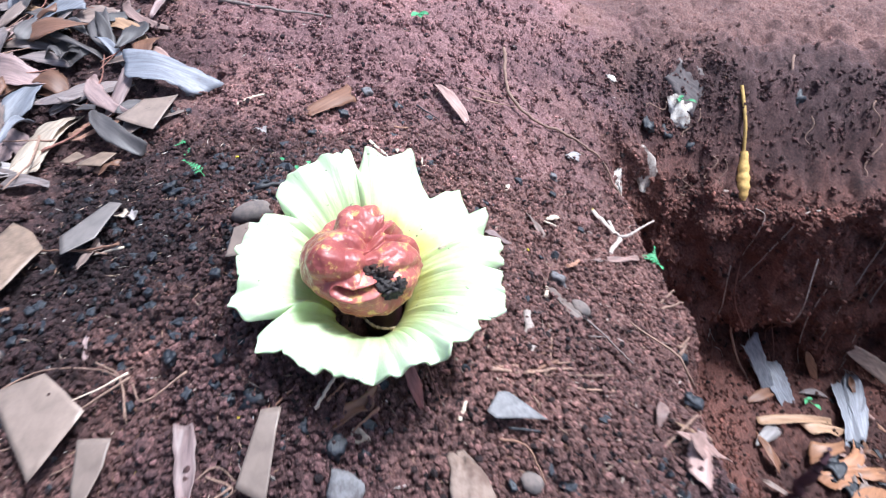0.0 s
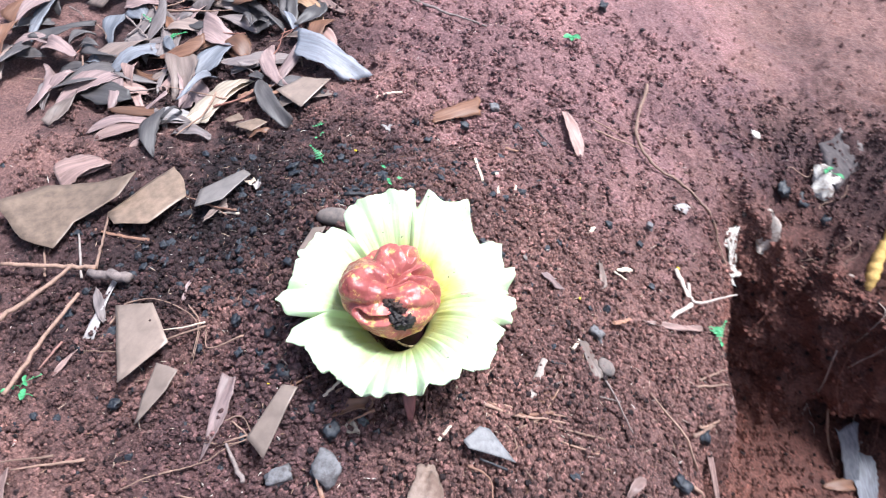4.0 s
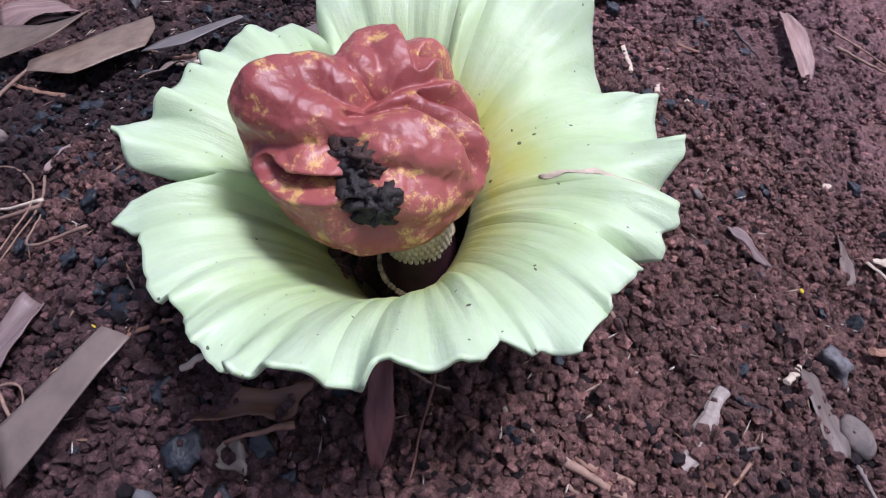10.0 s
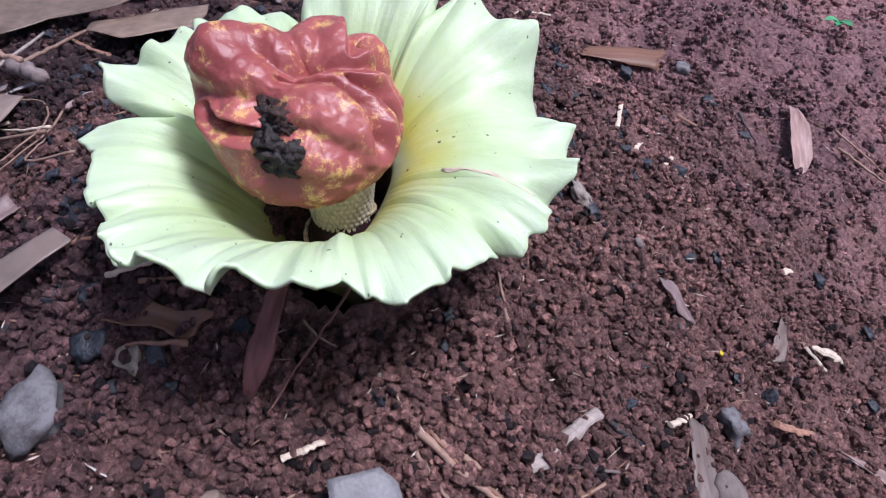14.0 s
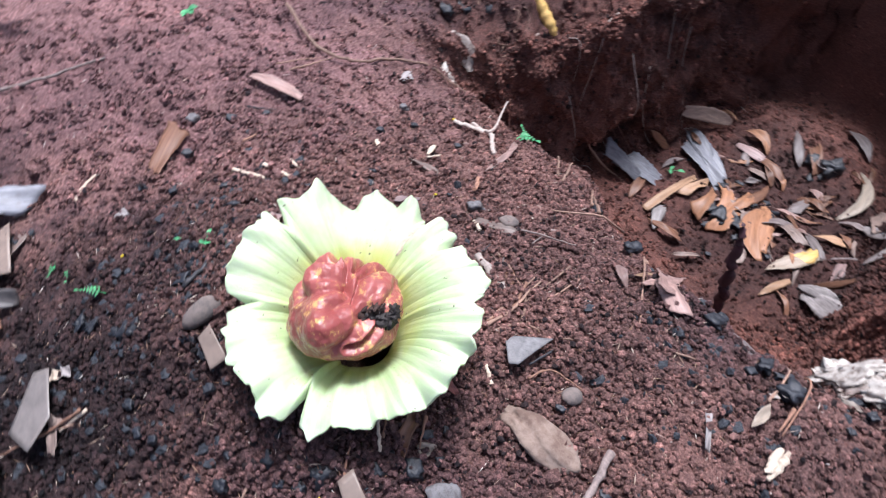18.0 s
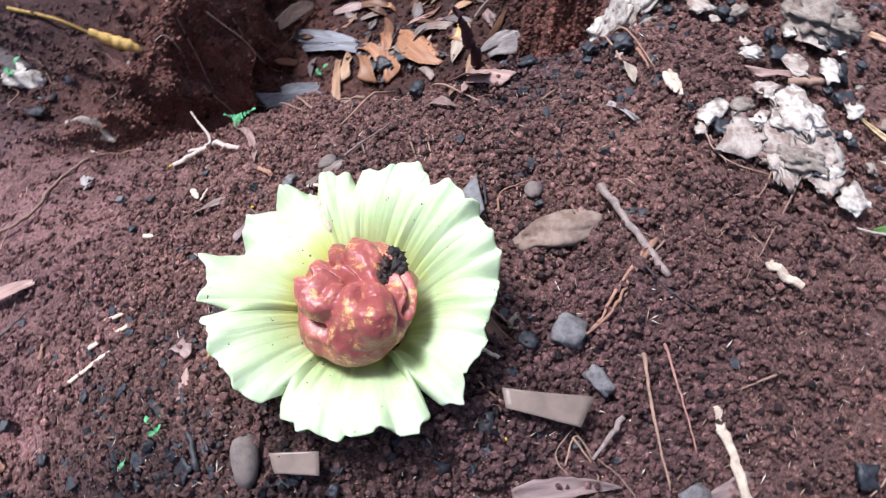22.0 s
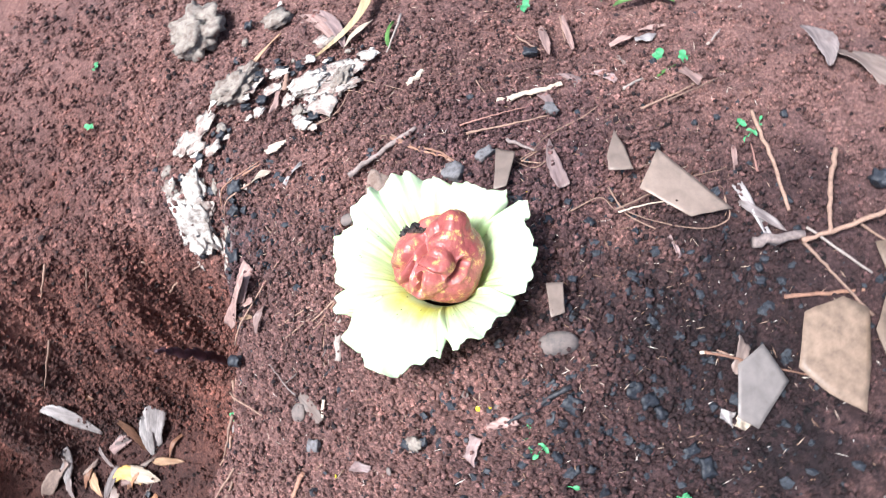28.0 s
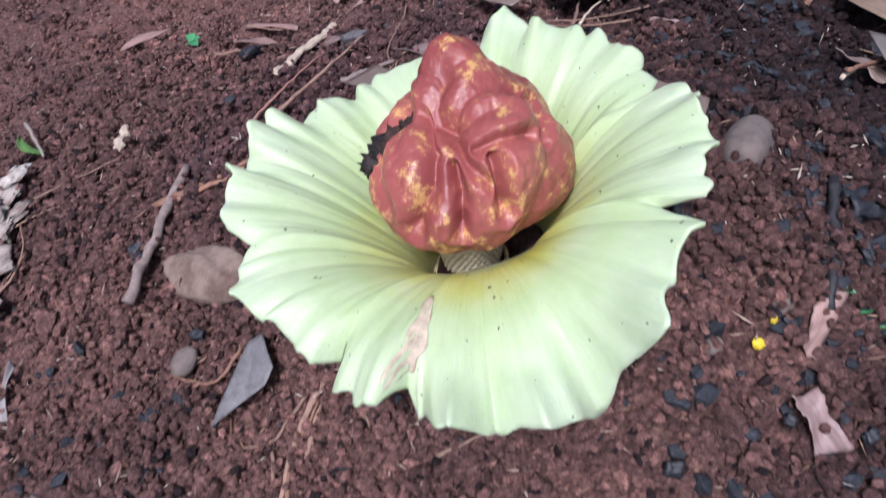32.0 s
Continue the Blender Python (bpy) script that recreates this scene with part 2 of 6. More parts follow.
def unit_ball(level):
    """Vertices and triangles of an eight-sided ball (0), or of a twenty-sided one (1) split once (2)."""
    if level == 0:
        v = np.array([(1, 0, 0), (-1, 0, 0), (0, 1, 0), (0, -1, 0), (0, 0, 1), (0, 0, -1)], float)
        return v, np.array([(a, b, 4) if k % 2 == 0 else (b, a, 5) for a, b in ((0, 2), (2, 1), (1, 3), (3, 0)) for k in (0, 1)])
    bm = bmesh.new()
    bmesh.ops.create_icosphere(bm, subdivisions=level, radius=1)
    v = np.array([q.co[:] for q in bm.verts])
    f = np.array([[q.index for q in t.verts] for t in bm.faces])
    bm.free()
    return v, f


def crumb_field(name, count, seed, rmin, rmax, power, spread, label, level=1, mat=None, kind="soil"):
    """Loose crumbs of soil strewn over the ground, joined into one mesh."""
    rng = np.random.RandomState(seed)
    x, y, *up = spread(rng, count)
    sph, tri = unit_ball(level)
    n, m = len(x), len(sph)
    r = rmin + (rmax - rmin) * rng.uniform(0, 1, n) ** power
    k = 1 + rng.uniform(-0.36, 0.36, (n, m, 1))
    v = sph[None] * k * rng.uniform(0.72, 1.25, (n, 1, 3)) * r[:, None, None]
    a = rng.uniform(0, 2 * math.pi, n)
    c, s = np.cos(a)[:, None], np.sin(a)[:, None]
    vx, vy = v[..., 0] * c - v[..., 1] * s, v[..., 0] * s + v[..., 1] * c
    x, y, z = surface(x, y)
    z = z + r * rng.uniform(-0.15, 0.5, n) + (up[0] if up else 0)
    y = y - r * 0.4 * sstep(1.03, 1.06, y) * sstep(1.15, 1.12, y) * (x > 0.42)
    co = np.stack([vx + x[:, None], vy + y[:, None], v[..., 2] + z[:, None]], -1).reshape(-1, 3)
    f = (tri[None] + m * np.arange(n)[:, None, None]).reshape(-1, 3)
    ob = new(name, mesh_from(name, co, f, False))
    ob.data.materials.append(mat or M_CRUMB)
    return tagged(ob, label, kind, kind="stuff")


def heap_spread(rng, n):
    x, y = rng.normal(-0.03, 0.24, n * 2), rng.normal(0.42, 0.26, n * 2)
    ok = (x < 0.42) & (np.hypot(x + 0.045, y - 0.465) > 0.05)
    return x[ok][:n], y[ok][:n]


def wide_spread(rng, n):
    x, y = rng.uniform(-0.8, 0.62, n * 2), rng.uniform(-0.45, 1.35, n * 2)
    ok = np.hypot(x + 0.045, y - 0.465) > 0.06
    return x[ok][:n], y[ok][:n]


def pit_spread(rng, n):
    return rng.uniform(0.30, 1.60, n), rng.uniform(-0.35, 1.3, n)


def wall_spread(rng, n):
    return rng.uniform(0.36, 1.3, n), rng.uniform(1.05, 1.14, n)


def side_spread(rng, n):
    return rng.uniform(0.30, 0.72, n), rng.uniform(-0.1, 1.0, n)


def front_spread(rng, n):
    return rng.uniform(0.45, 1.7, n), rng.uniform(-0.4, 0.45, n)


def face_spread(rng, n):
    x = rng.uniform(0.42, 1.7, n)
    return x, 0.10 + 0.12 * np.clip(x - 0.62, 0, 0.6) + 0.34 * rng.uniform(0, 1, n)


def far_spread(rng, n):
    return rng.uniform(-0.9, 1.5, n), 1.2 + 0.75 * rng.uniform(0, 1, n) ** 1.5


def char_spread(rng, n):
    k = rng.randint(0, 5, n)
    c = np.array([(-0.25, 0.62), (-0.12, 0.68), (0.24, 0.28), (-0.27, 0.42), (-0.36, 0.56)])[k]
    w = np.array([0.11, 0.09, 0.09, 0.15, 0.13])[k]
    x, y = c[:, 0] + w * rng.normal(0, 1, n), c[:, 1] + w * rng.normal(0, 1, n)
    ok = np.hypot(x + 0.045, y - 0.465) > 0.075
    return x[ok], y[ok]


def clumped(count, each, size, spread):
    """A spread of crumbs that stick together in lumps."""
    def out(rng, n):
        cx, cy = spread(rng, count)
        s = size * (0.45 + 1.1 * rng.uniform(0, 1, len(cx)) ** 2)
        d = rng.normal(0, 1, (len(cx), each, 3))
        d = d / np.linalg.norm(d, axis=-1, keepdims=True) * rng.uniform(0.25, 1, (len(cx), each, 1)) ** 0.5 * s[:, None, None]
        return (cx[:, None] + d[..., 0]).ravel(), (cy[:, None] + d[..., 1]).ravel(), np.maximum(d[..., 2] * 0.75 + 0.25 * s[:, None], -0.001).ravel()
    return out


crumb_field("soil_crumbs", 44000, 21, 0.0010, 0.0028, 1.6, heap_spread, "fine red-brown soil crumbs on the heap", 0)
crumb_field("soil_crumbs", 30000, 22, 0.0012, 0.0034, 1.8, wide_spread, "fine red-brown soil crumbs on bare ground", 0)
crumb_field("soil_crumbs", 9000, 25, 0.0018, 0.0045, 2.0, heap_spread, "loose red-brown soil crumbs on the heap", 1)
crumb_field("soil_crumbs", 8000, 26, 0.0020, 0.0050, 2.2, wide_spread, "scattered red-brown soil crumbs on bare ground", 1)
crumb_field("soil_crumbs", 17000, 24, 0.0014, 0.0058, 2.2, pit_spread, "loose crumbs of red soil in the pit", 1)
crumb_field("soil_clods", 0, 27, 0.0016, 0.0040, 1.5, clumped(4300, 13, 0.0105, heap_spread), "crumbly red-brown clods of earth on the heap", 1)
crumb_field("soil_clods", 0, 28, 0.0018, 0.0042, 1.5, clumped(2800, 11, 0.0095, wide_spread), "crumbly red-brown clods of earth on bare ground", 1)
crumb_field("soil_clods", 0, 29, 0.0020, 0.0050, 1.5, clumped(1000, 11, 0.0110, pit_spread), "crumbly clods of red soil in the pit", 1)
crumb_field("soil_crumbs", 9000, 30, 0.0014, 0.0060, 1.8, wall_spread, "loose crumbs of red soil on the pit wall", 1)
crumb_field("soil_clods", 0, 31, 0.0018, 0.0048, 1.5, clumped(700, 11, 0.0090, side_spread), "crumbly clods of red soil on the pit side", 1)
crumb_field("soil_crumbs", 9000, 32, 0.0018, 0.0060, 2.0, front_spread, "loose crumbs of red soil on the pit's far side", 1)
crumb_field("soil_clods", 0, 33, 0.0022, 0.0055, 1.5, clumped(600, 11, 0.0120, front_spread), "crumbly clods of red soil on the pit's far side", 1)
crumb_field("soil_crumbs", 2500, 34, 0.0020, 0.0065, 2.0, far_spread, "crumbs of red soil on the bank behind the pit", 0)
crumb_field("soil_crumbs", 12000, 36, 0.0022, 0.0080, 1.8, face_spread, "loose red crumbs on the pit's front wall", 1)
crumb_field("soil_clods", 0, 37, 0.0025, 0.0065, 1.5, clumped(900, 11, 0.0140, face_spread), "crumbly red clods on the pit's front wall", 1)
M_BITS, _nt, _bs = material("charcoal_bits")
_nt.links.new(ramp(_nt, noise_tex(_nt, 300, 4, 0.6), [(0.3, (0.010, 0.012, 0.016)), (0.7, (0.040, 0.047, 0.060))]), _bs.inputs["Base Color"])
_bs.inputs["Roughness"].default_value = 0.5
bump(_nt, _bs, noise_tex(_nt, 500, 4, 0.7), 0.8, 0.002)
crumb_field("charcoal_bits", 1700, 35, 0.0014, 0.0075, 2.6, char_spread, "small black charcoal bits mixed into the soil", 1, M_BITS, "charcoal")


def fibre_field(count, seed, label):
    """Bits of straw, root hair and pale specks, strewn thinly over the soil."""
    rng = np.random.RandomState(seed)
    x, y = (np.concatenate(q) for q in zip(heap_spread(rng, count // 2), wide_spread(rng, count // 2)))
    n = len(x)
    sph, tri = unit_ball(0)
    length, thick = 0.0012 + 0.0075 * rng.uniform(0, 1, n) ** 2.2, rng.uniform(0.00035, 0.0008, n)
    v = sph[None] * np.stack([length, thick, thick], -1)[:, None]
    a, e = rng.uniform(0, 6.283, n)[:, None], rng.normal(0, 0.25, n)[:, None]
    vx, vz = v[..., 0] * np.cos(e) - v[..., 2] * np.sin(e), v[..., 0] * np.sin(e) + v[..., 2] * np.cos(e)
    x, y, z = surface(x, y)
    co = np.stack([vx * np.cos(a) - v[..., 1] * np.sin(a) + x[:, None], vx * np.sin(a) + v[..., 1] * np.cos(a) + y[:, None], vz + z[:, None] + rng.uniform(0.002, 0.007, n)[:, None]], -1)
    ob = new("fibre_bits", mesh_from("fibre_bits", co.reshape(-1, 3), (tri[None] + 6 * np.arange(n)[:, None, None]).reshape(-1, 3), False))
    m, nt, bs = material("fibre_bits")
    g = nt.nodes.new("ShaderNodeNewGeometry")
    nt.links.new(ramp(nt, g.outputs["Random Per Island"], [(0.0, (0.16, 0.08, 0.05)), (0.45, (0.30, 0.19, 0.13)), (0.8, (0.42, 0.33, 0.26)), (1.0, (0.62, 0.57, 0.52))]), bs.inputs["Base Color"])
    bs.inputs["Roughness"].default_value = 0.7
    ob.data.materials.append(m)
    return tagged(ob, label, "straw", kind="stuff")


fibre_field(5200, 41, "tiny straw and root bits strewn over the soil")

# ---- the flower ----
def part(name, data, mat, parent, label=""):
    if isinstance(data, bmesh.types.BMesh):
        me = bpy.data.meshes.new(name)
        data.to_mesh(me)
        data.free()
        me.polygons.foreach_set("use_smooth", [True] * len(me.polygons))
        data = me
    ob = new(name, data)
    if mat:
        data.materials.clear()
        data.materials.append(mat)
    ob.parent = parent
    if label:
        ob["label"] = label
    return ob


FLOWER = Vector((-0.0545, 0.4543, 0.4344))
TILT_X, TILT_Y = -0.078, 0.186
_n = Vector((-TILT_X, -TILT_Y, 1)).normalized()
_ex = Vector((1, 0, TILT_X)).normalized()
_ey = _n.cross(_ex)
FRAME = Matrix(((_ex.x, _ey.x, _n.x, FLOWER.x), (_ex.y, _ey.y, _n.y, FLOWER.y), (_ex.z, _ey.z, _n.z, FLOWER.z), (0, 0, 0, 1)))


def angle_off(a, b):
    return (a - b + 180) % 360 - 180


def spathe_material():
    m, nt, bs = material("pale_green_spathe")
    tc = local(nt)
    xyz = nt.nodes.new("ShaderNodeSeparateXYZ")
    nt.links.new(tc, xyz.inputs[0])
    rad = nt.nodes.new("ShaderNodeVectorMath")
    rad.operation = 'LENGTH'
    flat = nt.nodes.new("ShaderNodeCombineXYZ")
    nt.links.new(xyz.outputs[0], flat.inputs[0])
    nt.links.new(xyz.outputs[1], flat.inputs[1])
    nt.links.new(flat.outputs[0], rad.inputs[0])
    scaled = nt.nodes.new("ShaderNodeMath")
    scaled.operation = 'MULTIPLY'
    scaled.inputs[1].default_value = 7.0
    nt.links.new(rad.outputs["Value"], scaled.inputs[0])
    col = ramp(nt, scaled.outputs[0], [(0.225, (0.20, 0.17, 0.05)), (0.255, (0.36, 0.32, 0.07)), (0.29, (0.48, 0.43, 0.07)), (0.36, (0.47, 0.49, 0.13)), (0.50, (0.405, 0.525, 0.25)), (0.92, (0.465, 0.58, 0.385))])
    patch = noise_tex(nt, 26, 5, 0.6, tc)
    col = mix(nt, ramp(nt, patch, [(0.35, (0, 0, 0)), (0.7, (0.5, 0.5, 0.5))]), col, (0.57, 0.665, 0.49))
    col = mix(nt, ramp(nt, noise_tex(nt, 260, 1, 0.4, tc), [(0.765, (0, 0, 0)), (0.785, (0.85, 0.85, 0.85))]), col, (0.03, 0.02, 0.015))
    nt.links.new(col, bs.inputs["Base Color"])
    bs.inputs["Roughness"].default_value = 0.48
    bs.inputs["Subsurface Weight"].default_value = 0.25
    bs.inputs["Subsurface Radius"].default_value = (0.006, 0.009, 0.003)
    bs.inputs["Subsurface Scale"].default_value = 0.5
    # veins that run out from the throat
    turn = nt.nodes.new("ShaderNodeMath")
    turn.operation = 'ARCTAN2'
    nt.links.new(xyz.outputs[1], turn.inputs[0])
    nt.links.new(xyz.outputs[0], turn.inputs[1])
    polar = nt.nodes.new("ShaderNodeCombineXYZ")
    nt.links.new(turn.outputs[0], polar.inputs[0])
    nt.links.new(rad.outputs["Value"], polar.inputs[1])
    stretch = nt.nodes.new("ShaderNodeMapping")
    stretch.inputs["Scale"].default_value = (20, 26, 1)
    nt.links.new(polar.outputs[0], stretch.inputs[0])
    veins = noise_tex(nt, 1.0, 5, 0.65, stretch.outputs[0])
    col = mix(nt, 1.0, col, ramp(nt, veins, [(0.35, (0.93, 0.955, 0.91)), (0.6, (1.02, 1.01, 1.02))]), 'MULTIPLY')
    nt.links.new(col, bs.inputs["Base Color"])
    relief = nt.nodes.new("ShaderNodeMath")
    relief.operation = 'MULTIPLY_ADD'
    nt.links.new(veins, relief.inputs[0])
    relief.inputs[1].default_value = 2.5
    nt.links.new(noise_tex(nt, 240, 4, 0.6, tc), relief.inputs[2])
    bump(nt, bs, relief.outputs[0], 0.30, 0.0010)
    return m


M_SPATHE = spathe_material()
flower = new("elephant_foot_yam_flower")
flower.matrix_world = FRAME
tagged(flower, "ruffled pale green bloom with a crumpled dark red knob", "flower")


def around(deg, size, seed):
    """Smooth noise round the bloom, with bumps about as many degrees wide as given."""
    k = 57.3 / size
    return vnoise(k * np.cos(np.radians(deg)) + 3.1 * seed, k * np.sin(np.radians(deg)) - 1.7 * seed, 1.0, 40 + seed)


def rim_radius(deg):
    r = 0.1165 + 0.008 * np.exp(-(angle_off(deg, 196) / 45) ** 2) + 0.006 * np.exp(-(angle_off(deg, 285) / 35) ** 2) + 0.0030 * around(deg, 5, 1) + 0.0016 * around(deg, 2.6, 8)
    for a, w, d in TEETH:
        d = d * 0.55 if d > 0 and 20 < a < 125 else d
        r = r + d * np.clip(1 - np.abs(angle_off(deg, a)) / w, 0, 1) ** (1.25 if d > 0 else 0.8)
    return r


# angle, half width, reach: pointed tips (plus) and notches (minus) of the rim
TEETH = [(118, 9, 0.012), (99, 8, 0.005), (78, 11, 0.017), (53, 10, 0.021), (35, 9, 0.017), (22, 3.2, -0.012), (12, 10, 0.005), (2, 4, -0.014), (336, 12, 0.009), (102, 4, -0.019), (116, 7, -0.006),
         (152, 4.5, -0.019), (207, 8, 0.013), (216, 2.5, -0.026), (225, 8, 0.013), (323, 4, -0.008), (256, 9, -0.002), (300, 6, 0.005), (136, 6, 0.004), (280, 9, 0.005)]
# angle, half width, depth: where the rim sags between its tips
SAGS = [(64, 8, 0.015), (3, 7, 0.013), (25, 5, 0.005), (103, 5, 0.011), (152, 5, 0.007), (44, 6, 0.006), (89, 6, 0.005), (216, 5, 0.004), (320, 5, 0.006), (255, 8, 0.004)]


def spathe_points(D, V):
    """Points of the funnel, D degrees round and V from its foot to its rim."""
    R = rim_radius(D)
    T = np.radians(D)
    tube = np.clip(V / 0.22, 0, 1)
    s = np.clip((V - 0.22) / 0.78, 0, 1)
    front = np.exp(-(angle_off(D, 288) / 60) ** 2)
    throat = 0.0345 - 0.0050 * np.cos(T - radians(45)) + 0.0035 * front
    r = np.where(V < 0.22, 0.027 + (throat - 0.027) * tube ** 1.5, throat + (R - throat) * s ** 1.05)
    lip = 0.059 - 0.0205 * np.cos(T - radians(45)) + 0.013 * front
    z = np.where(V < 0.22, -0.145 + (0.145 - lip) * tube, -lip * (1 - s) ** 2.2)
    frill = 0.55 + 1.0 * np.exp(-(angle_off(D, 270) / 65) ** 2) - 0.12 * np.exp(-(angle_off(D, 60) / 50) ** 2)
    ruffle = frill * (0.0085 * around(D, 6.5, 2) + 0.0052 * around(D, 3.6, 3)) + 0.009 * around(D, 17, 4)
    for a, w, d in SAGS:
        ruffle = ruffle - d * np.exp(-(angle_off(D, a) / (0.6 * w)) ** 2)
    wave = -0.0144 * np.sin(2 * T + 0.21) - 0.0068 * np.sin(3 * T - 0.22) + 0.0050 * np.sin(4 * T + 0.35)
    z = z + ruffle * s ** 5.0 + wave * s ** 1.6
    # pleats that run out from the throat
    z = z + frill ** 3 * (0.0014 * np.abs(around(D, 5, 5)) * s + 0.0007 * around(D, 12, 6)) * np.sin(np.pi * s) ** 0.8
    # the torn edge that is rolled over beside the tear
    roll = np.exp(-(angle_off(D, 19) / 6.5) ** 2) * sstep(0.35, 0.9, s)
    z = z + 0.009 * roll
    # the back lobe leans outwards and hangs
    hang = np.exp(-(angle_off(D, 56) / 46) ** 2) * s ** 2.5
    r = r + 0.005 * hang
    z = z - 0.015 * hang
    # the pointed tips of the back rim stand up
    for a, w, d in TEETH:
        if d > 0 and 20 < a < 125:
            z = z + 0.7 * d * np.clip(1 - np.abs(angle_off(D, a)) / w, 0, 1) ** 1.2 * sstep(0.72, 1.0, s)
    # tips bend up a little
    z = z + 0.010 * np.clip((r - 0.005 * hang - 0.122) / 0.02, 0, 1) ** 1.5
    T = T + (0.026 * around(D, 6, 7) + 0.012 * around(D, 3, 9)) * s ** 3
    r = r + 0.0018 * around(D, 3.2, 10) * s ** 6
    return np.stack([r * np.cos(T), r * np.sin(T), z], -1)


def spathe_mesh():
    nu, nv = 900, 64
    D, V = np.meshgrid(np.arange(nu) * 360 / nu, np.linspace(0, 1, nv), indexing="ij")
    return mesh_from("spathe", spathe_points(D, V).reshape(-1, 3), grid_faces(nu, nv, True))


spathe = part("spathe", spathe_mesh(), M_SPATHE, flower, "pale yellow-green ruffled funnel with frilled torn rim")
_sol = spathe.modifiers.new("thickness", 'SOLIDIFY')
_sol.thickness, _sol.offset = 0.0020, 0.0


def knob_material():
    m, nt, bs = material("wrinkled_red_knob")
    tc = local(nt)
    blot = noise_tex(nt, 75, 9, 0.8, tc)
    tone = noise_tex(nt, 18, 3, 0.5, tc)
    col = ramp(nt, tone, [(0.3, (0.215, 0.043, 0.041)), (0.7, (0.40, 0.115, 0.098))])
    col = mix(nt, ramp(nt, blot, [(0.535, (0, 0, 0)), (0.60, (0.85, 0.85, 0.85))]), col, (0.66, 0.40, 0.14))
    nt.links.new(col, bs.inputs["Base Color"])
    bs.inputs["Roughness"].default_value = 0.29
    bump(nt, bs, noise_tex(nt, 150, 6, 0.7, tc), 0.5, 0.0016)
    return m


KNOB = Vector((-0.0710, 0.445, 0.435))
# swollen lobes that make up the knob: middle and radius, in millimetres from its centre
LOBES = [((-22, -24, 26), 17), ((-14, -12, 10), 30), ((0, 20, 24), 19), ((10, 27, 14), 22), ((26, -3, 0), 28), ((4, -19, -10), 28), ((20, -17, -11), 26), ((-25, 0, 0), 26), ((-14, 24, -8), 28),
         ((33, 9, -7), 23), ((20, 23, -6), 24), ((-2, 27, -8), 25), ((28, -6, -16), 22)]
# folds of the knob: a line of directions from its centre, width, depth
FOLDS = [
    ([(-0.30, -0.93, 0.22), (-0.02, -0.99, 0.14), (0.29, -0.94, 0.18), (0.50, -0.84, 0.20)], 0.055, 0.34),
    ([(-0.50, -0.82, 0.30), (-0.26, -0.90, 0.36), (0.12, -0.85, 0.51)], 0.10, 0.11),
    ([(0.26, -0.82, 0.51), (0.52, -0.75, 0.41), (0.58, -0.79, 0.19), (0.62, -0.78, -0.09), (0.72, -0.65, -0.23)], 0.14, 0.16),
    ([(-0.05, 0.42, 0.90), (0.20, 0.30, 0.93), (0.40, 0.15, 0.90), (0.40, -0.25, 0.88), (0.15, -0.40, 0.90), (-0.15, -0.42, 0.90)], 0.15, 0.20),
    ([(0.50, 0.30, 0.81), (0.58, 0.50, 0.64), (0.50, 0.75, 0.42)], 0.08, 0.17),
    ([(-0.31, 0.83, 0.47), (-0.55, 0.68, 0.48), (-0.72, 0.46, 0.50)], 0.07, 0.26)]
FOLDS_BEHIND = [
    ([(0.44, 0.52, 0.73), (0.18, 0.64, 0.74), (-0.10, 0.76, 0.64)], 0.08, 0.15),
    ([(0.36, 0.66, 0.66), (0.44, 0.77, 0.46), (0.49, 0.85, 0.15)], 0.065, 0.26),
    ([(0.68, 0.40, 0.60), (0.75, 0.55, 0.36), (0.81, 0.58, 0.0)], 0.06, 0.20),
    ([(0.30, -0.50, 0.81), (0.58, -0.22, 0.78), (0.75, 0.12, 0.65), (0.90, 0.25, 0.35), (0.98, 0.20, 0.0)], 0.085, 0.20),
    ([(0.50, -0.80, 0.32), (0.85, -0.45, 0.27), (0.98, -0.15, 0.05)], 0.09, 0.10)]


def knob_reach(d):
    """How far the knob reaches from its centre in the unit directions given."""
    sharp = 0.0030
    body = 1 / np.sqrt((d[..., 0] / 0.050) ** 2 + (d[..., 1] / 0.047) ** 2 + (d[..., 2] / 0.022) ** 2)
    total = np.exp(body / sharp)
    for c, rad in LOBES:
        c, rad = np.array(c) / 1000, rad / 1000
        along = d @ c
        disc = along ** 2 - c @ c + rad ** 2
        hit = np.where((disc > 0) & (along > -rad), along + np.sqrt(np.maximum(disc, 0)), 0)
        total = total + np.exp(hit / sharp)
    f = sharp * np.log(total)
    cut, rim = np.zeros(f.shape), np.zeros(f.shape)
    for pts, width, depth in FOLDS + FOLDS_BEHIND:
        p = [np.array(q) / np.linalg.norm(q) for q in pts]
        best = np.full(f.shape, 9.0)
        for a, b in zip(p[:-1], p[1:]):
            ab = b - a
            t = np.clip(((d - a) @ ab) / (ab @ ab), 0, 1)
            best = np.minimum(best, np.linalg.norm(d - (a + t[..., None] * ab), axis=-1))
        cut = np.maximum(cut, 0.85 * depth * np.exp(-(best / width) ** 1.7))
        rim = np.maximum(rim, 0.16 * depth * np.exp(-((best - 2.1 * width) / (0.9 * width)) ** 2))
    return f * (1 - cut + rim * (1 - np.minimum(1, cut / 0.12)))


